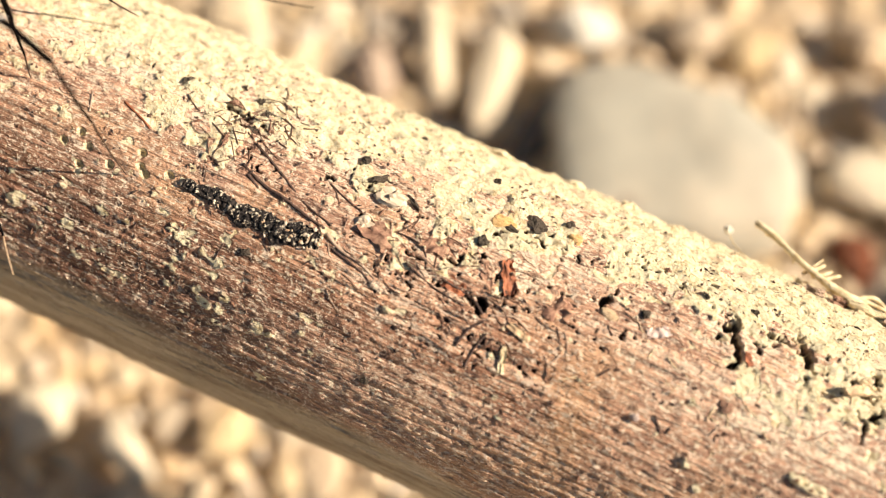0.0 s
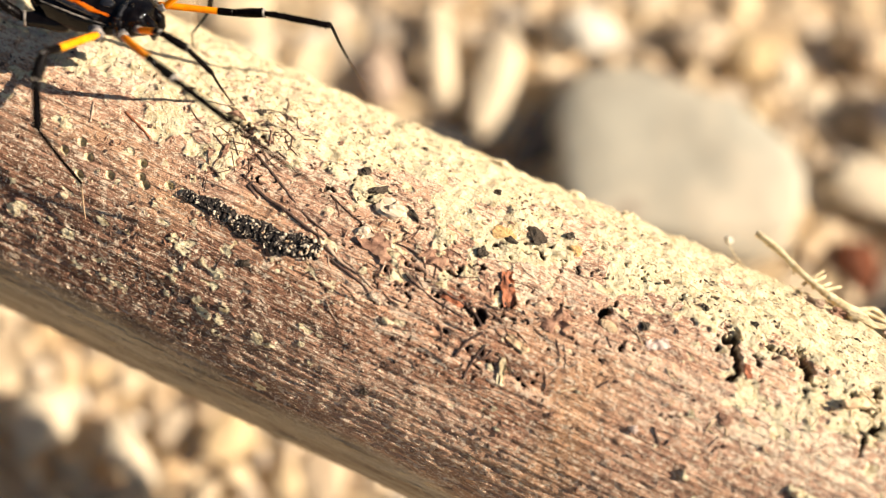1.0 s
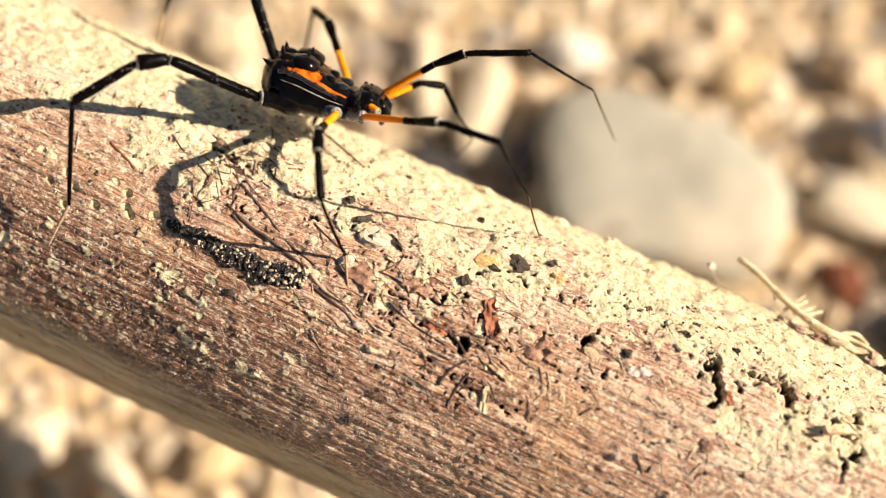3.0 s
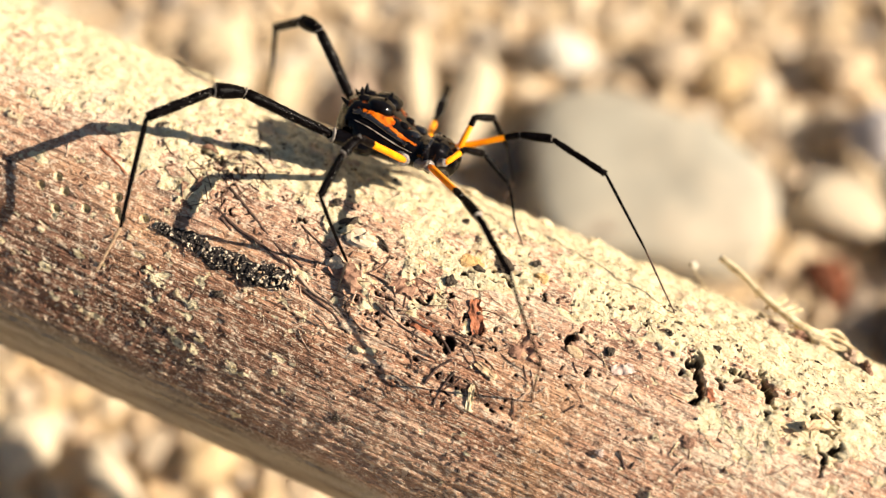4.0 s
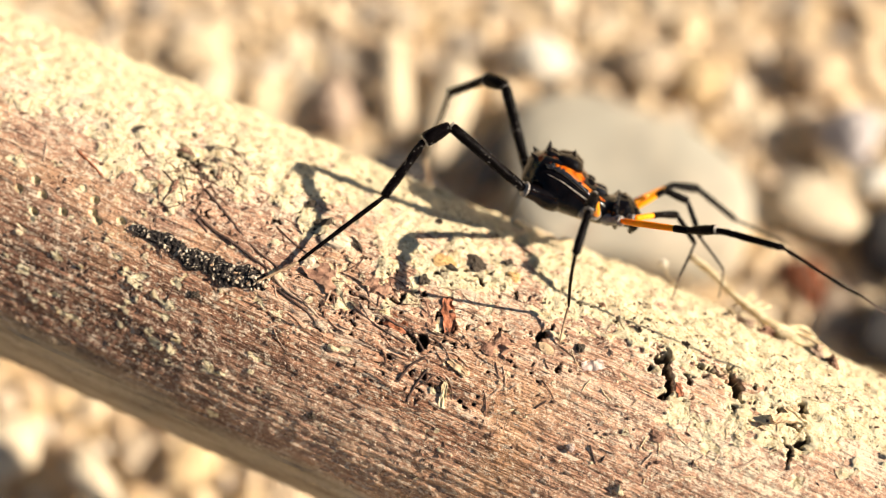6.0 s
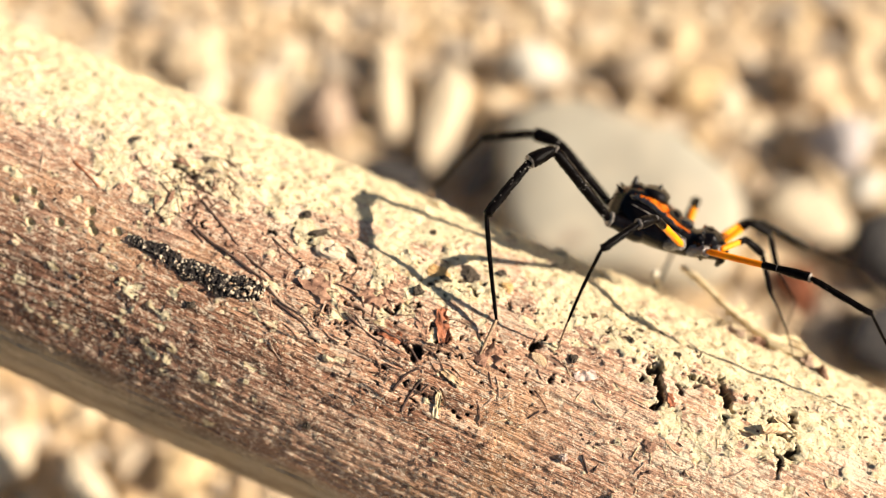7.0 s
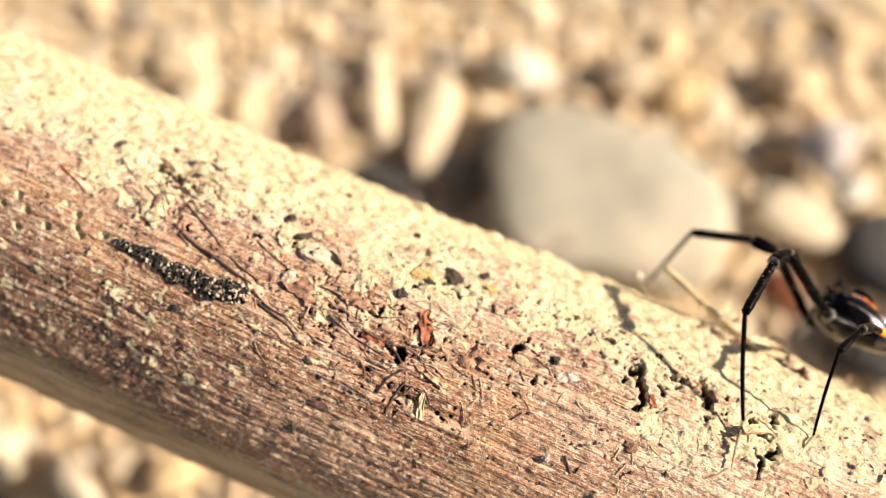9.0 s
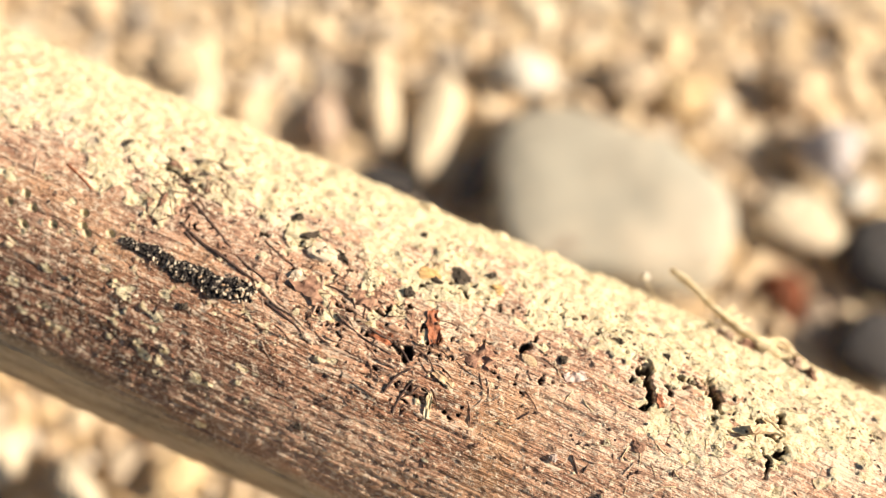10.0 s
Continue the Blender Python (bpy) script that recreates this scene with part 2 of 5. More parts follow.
def crust_mask(s, a):
    """Where the cream crust lies: along the top, ragged towards the front."""
    deg = np.degrees(a)
    cy, cz = np.sin(a) * LOG_R, np.cos(a) * LOG_R
    n1 = fbm(s * 130, cy * 130, cz * 130, 21, 3)
    n2 = fbm(s * 700, cy * 900, cz * 900, 31, 3)
    edge = np.interp(s * 1000, CRUST_S, CRUST_EDGE)
    body = smooth01(edge - deg + (n1 - 0.5) * 62 + (n2 - 0.5) * 95, -3, 5)
    flecks = smooth01(n2 + (n1 - 0.5) * 0.6 - np.clip((deg - 0) / 300, 0, 1), 0.60, 0.68) * (deg < 75)
    # pale scabs on the dark lower flank
    where = smooth01(deg, 10, 22) * (1 - smooth01(deg, 44, 60)) * (1 - smooth01(s * 1000, -16, 6)) + 0.35 * smooth01(s * 1000, 14, 24) * smooth01(deg, 0, 8) * (1 - smooth01(deg, 16, 30))
    scabs = smooth01(fbm(s * 900, cy * 1200, cz * 1200, 37, 3) + 0.16 * (where - 1) + 0.3 * (fbm(s * 260, cy * 260, cz * 260, 39, 2) - 0.5), 0.60, 0.66) * np.clip(where, 0, 1)
    back = smooth01(deg, -150, -110)
    return np.clip(np.maximum(np.maximum(body, 0.85 * flecks), 0.9 * scabs), 0, 1) * back


# pits and holes: along, degrees, half length, half width, depth, slant in degrees
PITS = [
    (0.0214, -11, 0.0022, 0.00046, 0.0019, 75), (0.0206, -16, 0.0008, 0.0005, 0.0019, 20), (0.0263, -18, 0.0017, 0.00050, 0.0019, 55),
    (0.0242, -18.5, 0.0010, 0.0003, 0.0015, -10), (0.0316, -3, 0.0011, 0.00026, 0.0011, 65),
    (0.0308, -13, 0.0012, 0.00045, 0.0013, 30), (0.0318, -18, 0.0011, 0.0004, 0.0012, 70), (0.0322, -8, 0.0007, 0.0003, 0.0011, -30),
    (0.0117, -8, 0.0012, 0.0003, 0.0013, -70), (0.0036, 10.5, 0.0006, 0.0005, 0.0013, 30),
]
# round insect bore holes in a loose row
HOLES = [(s * 0.001, a, 0.00038, 0.00029, 0.00042, 25) for s, a in (
    (-30.4, 16.7), (-29.4, 12.2), (-28.4, 15.4), (-28.5, 21.5), (-26.3, 17.8), (-24.4, 10.4), (-24.0, 14.5), (-23.5, 16.0), (-21.7, 13.2))]


# stretches where the crust is broken into flakes with dark gaps: along, degrees, half length, half width in degrees, strength
BROKEN = [(-0.0190, -14, 0.0026, 9, 1.0), (-0.0165, -3, 0.0030, 7, 0.8), (-0.0070, -9, 0.0045, 9, 0.9), (0.0010, 4, 0.0100, 13, 0.75), (0.0060, -16, 0.0060, 7, 0.7),
          (0.0110, 2, 0.0050, 10, 0.7), (0.0240, -14, 0.0060, 9, 0.62), (0.0310, -10, 0.0030, 9, 0.4), (-0.0260, -18, 0.0050, 9, 0.4), (0.0140, -24, 0.0080, 9, 0.45), (0.0030, 20, 0.0100, 9, 0.5)]


def broken_mask(s, a):
    out = 0 * s
    for bs, bd, hs, hd, k in BROKEN:
        out = np.maximum(out, k * np.exp(-((s - bs) / hs) ** 2 - ((np.degrees(a) - bd) / hd) ** 2))
    return out


def gap_mask(s, a):
    """Ragged dark gaps between the flakes, 0 to 1."""
    cy, cz = np.sin(a) * LOG_R, np.cos(a) * LOG_R
    n = fbm(s * 900, cy * 1300, cz * 1300, 141, 3)
    m = fbm(s * 1900, cy * 2300, cz * 2300, 151, 2)
    vein = 1 - np.abs(n - 0.5) * 2
    return smooth01(vein * 0.8 + 0.5 * m + 0.16 * broken_mask(s, a), 1.135, 1.22) * smooth01(broken_mask(s, a), 0.08, 0.4)


def log_relief(s, a):
    """Height of the surface over the bare radius, and the masks of crust and of dark hollows."""
    cy, cz = np.sin(a) * LOG_R, np.cos(a) * LOG_R
    crust = crust_mask(s, a)
    threads = fbm(s * 800, a * 60, s * 0 + 4, 46, 3)
    ridges = fbm(s * 60, a * 42, s * 0 + 2, 41, 2) - 0.5
    lumps = fbm(s * 2600, cy * 2600, cz * 2600, 51, 2)
    flakes = fbm(s * 800, cy * 1100, cz * 1100, 61, 2)
    h = 0.00020 * ridges * (1 - 0.6 * crust) + crust * (0.00013 + 0.00013 * (lumps - 0.4) + 0.00062 * (flakes - 0.5))
    h = h + (1 - crust) * (0.00030 * (flakes - 0.5) * smooth01(flakes, 0.40, 0.65) + 0.00018 * (threads - 0.5) + 0.00010 * (lumps - 0.5))
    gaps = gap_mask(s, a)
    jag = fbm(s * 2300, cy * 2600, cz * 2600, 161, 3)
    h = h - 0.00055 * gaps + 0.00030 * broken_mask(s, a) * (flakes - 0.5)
    # where the hollows' rot and shade are coloured in
    rot_shade = 0.85 * gaps
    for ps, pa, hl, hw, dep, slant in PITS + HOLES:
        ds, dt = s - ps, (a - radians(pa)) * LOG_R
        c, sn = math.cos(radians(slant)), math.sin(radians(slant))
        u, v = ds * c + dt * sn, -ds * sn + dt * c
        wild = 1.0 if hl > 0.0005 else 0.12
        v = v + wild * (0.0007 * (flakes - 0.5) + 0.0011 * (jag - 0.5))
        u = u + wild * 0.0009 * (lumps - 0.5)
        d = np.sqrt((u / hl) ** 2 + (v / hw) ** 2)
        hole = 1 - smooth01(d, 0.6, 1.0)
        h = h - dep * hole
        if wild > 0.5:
            rot_shade = np.maximum(rot_shade, hole)
        else:
            crust = np.maximum(crust, 0.95 * (1 - smooth01(d, 0.9, 1.2)))
    return h, crust, rot_shade


def log_point(s, deg, lift=0.0):
    """A place on the branch's surface, in the world."""
    a = np.radians(np.atleast_1d(np.asarray(deg, float)))
    s = np.atleast_1d(np.asarray(s, float))
    r = log_radius(s, a) + log_relief(s, a)[0] + lift
    p = np.stack([s, -r * np.sin(a), r * np.cos(a) + log_bend(s)], 1)
    m = np.array(LOG_AT)
    return p @ m[:3, :3].T + m[:3, 3]


def build_log():
    s = np.concatenate([np.linspace(-0.232, -0.052, 90, endpoint=False), np.linspace(-0.052, 0.046, 1080, endpoint=False), np.linspace(0.046, 0.178, 60)])
    a = np.radians(np.concatenate([np.linspace(-180, -84, 34, endpoint=False), np.linspace(-84, 118, 520, endpoint=False), np.linspace(118, 180, 22, endpoint=False)]))
    S, Ang = np.meshgrid(s, a, indexing="ij")
    h, crust, rot_shade = log_relief(S, Ang)
    near = smooth01(S, -0.055, -0.045) * (1 - smooth01(S, 0.046, 0.06))
    r = log_radius(S, Ang) + h * (0.3 + 0.7 * near)
    r = r * (1 - 0.25 * smooth01(-S, 0.20, 0.232) - 0.2 * smooth01(S, 0.155, 0.178))
    co = np.stack([S, -r * np.sin(Ang), r * np.cos(Ang) + log_bend(S)], -1).reshape(-1, 3)
    ns, na = S.shape
    i, j = np.meshgrid(np.arange(ns - 1), np.arange(na), indexing="ij")
    q = np.stack([i * na + j, (i + 1) * na + j, (i + 1) * na + (j + 1) % na, i * na + (j + 1) % na], -1).reshape(-1, 4)
    me = quad_mesh("driftwood_branch", co, q[:, ::-1], [list(range(na)), [(ns - 1) * na + k for k in range(na)][::-1]])
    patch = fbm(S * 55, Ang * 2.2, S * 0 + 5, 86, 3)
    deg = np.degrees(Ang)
    stain_shade = smooth01(deg + 60 * (patch - 0.5), 12, 34) * (1 - 0.85 * smooth01(S * 1000 + 14 * (patch - 0.5), -16, 6))
    # dark band beside the underside: the edge of the shade, painted as colour
    stain_shade = np.maximum(stain_shade, smooth01(deg + 30 * (patch - 0.5), 38, 54) * (1 - 0.8 * smooth01(S * 1000 + 20 * (patch - 0.5), -10, 8)))
    stain_shade = np.maximum(stain_shade, smooth01(-S * 1000 + 16 * (patch - 0.5), 16, 30) * smooth01(deg + 30 * (patch - 0.5), 10, 26))
    # mask of the underside's lighter colour, which stands for bounced light
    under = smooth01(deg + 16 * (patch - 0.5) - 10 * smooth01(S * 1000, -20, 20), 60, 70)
    dust = (1 - smooth01(np.degrees(Ang) - np.interp(S * 1000, CRUST_S, CRUST_EDGE), -5, 52)) * (0.35 + 0.9 * fbm(S * 160, Ang * 3.2, S * 0, 81, 3))
    dust = dust + 0.05 * broken_mask(S, Ang) + 0.15 * smooth01(fbm(S * 300, Ang * 5, S * 0 + 1, 83, 3), 0.5, 0.7)
    dust = dust + 0.55 * smooth01(deg + 40 * (patch - 0.5), 22, 44) * np.exp(-((S * 1000 - 1) / 14) ** 2) + 0.28 * smooth01(S * 1000, 4, 16) * smooth01(deg, -5, 12) * (0.4 + patch)
    for name, val in (("crust", crust), ("dust", dust), ("stain_shade", stain_shade), ("rot_shade", rot_shade), ("under", under)):
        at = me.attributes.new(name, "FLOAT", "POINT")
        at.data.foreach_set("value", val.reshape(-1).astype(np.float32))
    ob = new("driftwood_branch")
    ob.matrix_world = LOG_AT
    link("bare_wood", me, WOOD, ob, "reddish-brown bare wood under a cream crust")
    return tagged(ob, "weathered reddish-brown driftwood branch caked with cream crust on top", "branch")


branch = build_log()


def stick(ob):
    """Makes a piece that is built in the world a part of the branch."""
    ob.parent = branch
    ob.matrix_parent_inverse = LOG_AT.inverted()
    return ob


# ---- ground ----
def build_ground():
    xs = np.concatenate([np.linspace(-40, -0.5, 14, endpoint=False), np.linspace(-0.5, 0.5, 161), np.linspace(0.5, 40, 15)[1:]])
    X, Y = np.meshgrid(xs, xs + 0.1, indexing="ij")
    Z = 0.003 * (fbm(X * 60 + 500, Y * 60 + 500, X * 0, 71, 2) - 0.5) - 0.0090
    n = len(xs)
    i, j = np.meshgrid(np.arange(n - 1), np.arange(n - 1), indexing="ij")
    q = np.stack([i * n + j, (i + 1) * n + j, (i + 1) * n + j + 1, i * n + j + 1], -1).reshape(-1, 4)
    me = bpy.data.meshes.new("ground")
    me.from_pydata(np.stack([X, Y, Z], -1).reshape(-1, 3).tolist(), [], q.tolist())
    ob = link("ground", me, SAND)
    tagged(ob, "pale tan gravelly beach sand in sunlight", "ground", kind="structure")


build_ground()


def pebble_mesh(name, seed, sub=2, rough=0.34):
    """A worn stone: blunt flat sides that meet in rounded edges."""
    rng = random.Random(seed)
    sides = []
    while len(sides) < 11:
        n = Vector((rng.gauss(0, 1), rng.gauss(0, 1), rng.gauss(0, 1))).normalized()
        if all(n.dot(o) < 0.75 for o, d in sides):
            sides.append((n, 1 - rough * 1.1 * rng.random()))
    bm = bmesh.new()
    bmesh.ops.create_icosphere(bm, subdivisions=sub, radius=1.0)
    for v in bm.verts:
        p = v.co.normalized()
        k = sum((max(p.dot(n), 0) / d) ** 9 for n, d in sides) ** (-1 / 9)
        v.co = p * min(k, 1.25) * (1 + 0.10 * noise.noise(p * 2.4 + Vector((seed, 9.1, seed * 2.3))))
    me = bpy.data.meshes.new(name)
    bm.to_mesh(me)
    bm.free()
    me.polygons.foreach_set("use_smooth", [True] * len(me.polygons))
    return me


def stone(name, seed, at, size, turn, material, label, sub=3, rough=0.28, category="stone", group=""):
    me = pebble_mesh(name, seed, sub, rough)
    me.materials.append(material)
    ob = new(name, me)
    ob.matrix_world = pose(*at, *turn) @ Matrix.Diagonal((*size, 1))
    return tagged(ob, label, category, group)



# ---- stones that stand out of the gravel ----
def big_stone():
    """A flat-topped rounded stone with one steep side."""
    bm = bmesh.new()
    bmesh.ops.create_icosphere(bm, subdivisions=5, radius=1.0)
    for v in bm.verts:
        p = v.co.normalized()
        e = 3.4
        k = (abs(p.x) ** e + abs(p.y) ** e + abs(p.z) ** e) ** (-1 / e)
        p = p * k
        p.x -= 0.06 * p.y
        p.y -= 0.50 * max(p.x + 0.25, 0) * max(p.y + 0.25, 0)
        if p.z > 0.55:
            p.z = 0.55 + (p.z - 0.55) * 0.45
        p *= 1 + 0.11 * noise.noise(p * 1.3 + Vector((3, 1, 0))) + 0.04 * noise.noise(p * 2.6 + Vector((1, 4, 0))) + 0.02 * noise.noise(p * 5)
        v.co = Vector((p.x * 0.0172, p.y * 0.0135, p.z * 0.0092))
    ob = part("grey_stone", bm, GREY_STONE)
    ob.matrix_world = pose(0.0324, 0.0762, -0.0050, 0, 3, -2)
    tagged(ob, "large rounded grey-beige beach stone half sunk in gravel", "stone")


big_stone()
# at, half sizes, turn round z, material, seed, label
MARKED = [
    ((0.0183, 0.0846, -0.0048), (0.0034, 0.0108, 0.0050), -38, SLATE_STONE, 51, "slate-grey stone half in the shade of the grey stone"),
    ((0.0209, 0.0971, -0.0043), (0.0053, 0.0039, 0.0034), 5, WHITE_STONE, 31, "bright white rounded pebble lying in tan gravel"),
    ((0.0074, 0.0893, -0.0044), (0.0036, 0.0086, 0.0036), -14, CREAM_STONE, 32, "long pale cream pebble beside the grey stone"),
    ((-0.0013, 0.0929, -0.0050), (0.0030, 0.0084, 0.0034), 4, CREAM_STONE, 33, "long yellowish tan pebble lying in gravel"),
    ((0.0653, 0.0830, -0.0033), (0.0055, 0.0048, 0.0044), 20, LILAC_STONE, 34, "pale lilac-grey rounded pebble in gravel"),
    ((0.0584, 0.0722, -0.0048), (0.0065, 0.0053, 0.0036), -15, CREAM_STONE, 35, "cream angular pebble beside the grey stone"),
    ((0.0677, 0.0758, -0.0039), (0.0032, 0.0029, 0.0032), 0, WHITE_STONE, 36, "small white pebble below a lilac pebble"),
    ((0.0706, 0.0653, -0.0043), (0.0071, 0.0061, 0.0055), 30, DARK_STONE, 37, "dark slate-grey stone in the gravel"),
    ((0.0672, 0.0525, -0.0043), (0.0063, 0.0058, 0.0050), 0, DARK_STONE, 38, "dark slate-grey stone near the branch"),
    ((0.0566, 0.0615, -0.0058), (0.0030, 0.0036, 0.0024), 15, RED_STONE, 39, "rust-red pebble beside dark stones"),
    ((-0.0011, 0.0811, -0.0064), (0.0055, 0.0025, 0.0021), -20, DARK_STONE, 40, "small dark pebble behind the branch"),
    ((0.0449, 0.0933, -0.0048), (0.0036, 0.0038, 0.0029), 40, PEBBLE_YELLOW, 41, "orange-tan pebble lying in gravel"),
    ((0.0378, 0.0966, -0.0048), (0.0048, 0.0042, 0.0032), 10, PEBBLE, 42, "tan rounded pebble lying in gravel"),
    ((-0.0103, 0.0903, -0.0054), (0.0038, 0.0055, 0.0029), 12, TAUPE_STONE, 43, "brownish grey pebble lying in gravel"),
    ((-0.0303, 0.1005, -0.0054), (0.0050, 0.0044, 0.0032), 0, PEBBLE, 44, "tan rounded pebble lying in gravel"),
    ((-0.0285, 0.0924, -0.0046), (0.0042, 0.0036, 0.0032), 30, CREAM_STONE, 45, "bright cream pebble behind the branch"),
    ((-0.0411, 0.0350, -0.0046), (0.0029, 0.0055, 0.0029), 30, CREAM_STONE, 46, "bright cream pebble in front of the branch"),
    ((-0.0521, 0.0394, -0.0046), (0.0040, 0.0048, 0.0032), 0, CREAM_STONE, 47, "bright cream pebble in front of the branch"),
    ((-0.0288, 0.0366, -0.0052), (0.0038, 0.0032, 0.0027), 0, PEBBLE_YELLOW, 48, "orange-tan pebble in front of the branch"),
    ((0.0630, 0.0944, -0.0046), (0.0050, 0.0042, 0.0034), 50, PEBBLE, 49, "tan rounded pebble lying in gravel"),
]
for at, size, turn, material, seed, label in MARKED:
    stone("pebble", seed, at, (size[0], size[1], size[2] * 0.8), (0, 0, turn), material, label, category="pebble")
FIXED = [(at[0], at[1], (size[0] + size[1]) / 2) for at, size, *rest in MARKED]



def build_pebbles():
    rng = np.random.RandomState(4)
    shapes = [pebble_mesh("pebble", 20 + k, 3) for k in range(10)]
    for me in shapes:
        me.materials.append(PEBBLE)
    taken = [(0.0318, 0.0738, 0.0155)]
    for x, y, r in FIXED:
        taken.append((x, y, r * 0.8))
    grid = {}

    def free(x, y, r):
        for tx, ty, tr in taken[:len(FIXED) + 1]:
            if math.hypot(x - tx, y - ty) < (tr + r) * 0.80:
                return False
        gx, gy = int(x // 0.01), int(y // 0.01)
        for a in (-1, 0, 1):
            for b in (-1, 0, 1):
                for tx, ty, tr in grid.get((gx + a, gy + b), ()):
                    if math.hypot(x - tx, y - ty) < (tr + r) * (0.74 if r > 0.0018 else 0.62):
                        return False
        grid.setdefault((gx, gy), []).append((x, y, r))
        return True

    spots = []
    for lo, hi, tries in ((0.0026, 0.0038, 500), (0.0018, 0.0028, 8000), (0.0009, 0.0018, 26000)):
        for _ in range(tries):
            r = rng.uniform(lo, hi)
            x, y = rng.uniform(-0.12, 0.13), rng.uniform(-0.02, 0.16)
            if free(x, y, r):
                spots.append((x, y, r))
    near = [p for p in spots if -0.08 < p[0] < 0.085 and 0.02 < p[1] < 0.118 and p[2] > 0.0016]
    near = near[:290]
    chosen = set(near)
    for k, (x, y, r) in enumerate(near):
        ob = new("pebble", shapes[k % 10])
        sx, sy, sz = r * rng.uniform(0.9, 1.45), r * rng.uniform(0.75, 1.05), r * rng.uniform(0.35, 0.55)
        ob.matrix_world = pose(x, y, sz * 0.45 - 0.0083 + rng.uniform(0, 0.0008), rng.uniform(-20, 20), rng.uniform(-20, 20), rng.uniform(0, 360)) @ Matrix.Diagonal((sx, sy, sz, 1))
        tagged(ob, "small rounded tan beach pebble lying in sunlit gravel", "pebble", "pebbles of the beach")
    verts, faces = [], []
    base = [(np.array([v.co for v in me.vertices]), np.array([p.vertices for p in me.polygons])) for me in (pebble_mesh("gravel", 50 + k, 2) for k in range(6))]
    n = 0
    for k, (x, y, r) in enumerate(p for p in spots if p not in chosen):
        co, fa = base[k % 6]
        e = np.array(pose(x, y, r * 0.25 - 0.0083 + rng.uniform(0, 0.0010), rng.uniform(-25, 25), rng.uniform(-25, 25), rng.uniform(0, 360)))
        c = (co * np.array([r * rng.uniform(0.8, 1.3), r, r * 0.5])) @ e[:3, :3].T + e[:3, 3]
        verts.append(c)
        faces.append(fa + n)
        n += len(co)
    me = bpy.data.meshes.new("gravel")
    me.from_pydata(np.concatenate(verts).tolist(), [], np.concatenate(faces).tolist())
    tagged(link("gravel", me, GRAVEL), "loose fine tan and cream beach gravel", "gravel", kind="stuff")


build_pebbles()


# ---- what lies on the branch ----
LOG_M = np.array(LOG_AT)


def log_frame(s, deg, spin=0.0, lift=0.0):
    """The pose of a thing lying on the branch: x along it, y round it towards its back, z outwards."""
    a = radians(deg)
    at = Vector(log_point(s, deg, lift)[0])
    out = LOG_AT.to_3x3() @ Vector((0, -math.sin(a), math.cos(a)))
    x = LOG_AT.to_3x3() @ Vector((1, 0, 0))
    y = out.cross(x)
    m = Matrix((x, y, out)).transposed().to_4x4()
    return Matrix.Translation(at) @ m @ pose(0, 0, 0, 0, 0, spin)


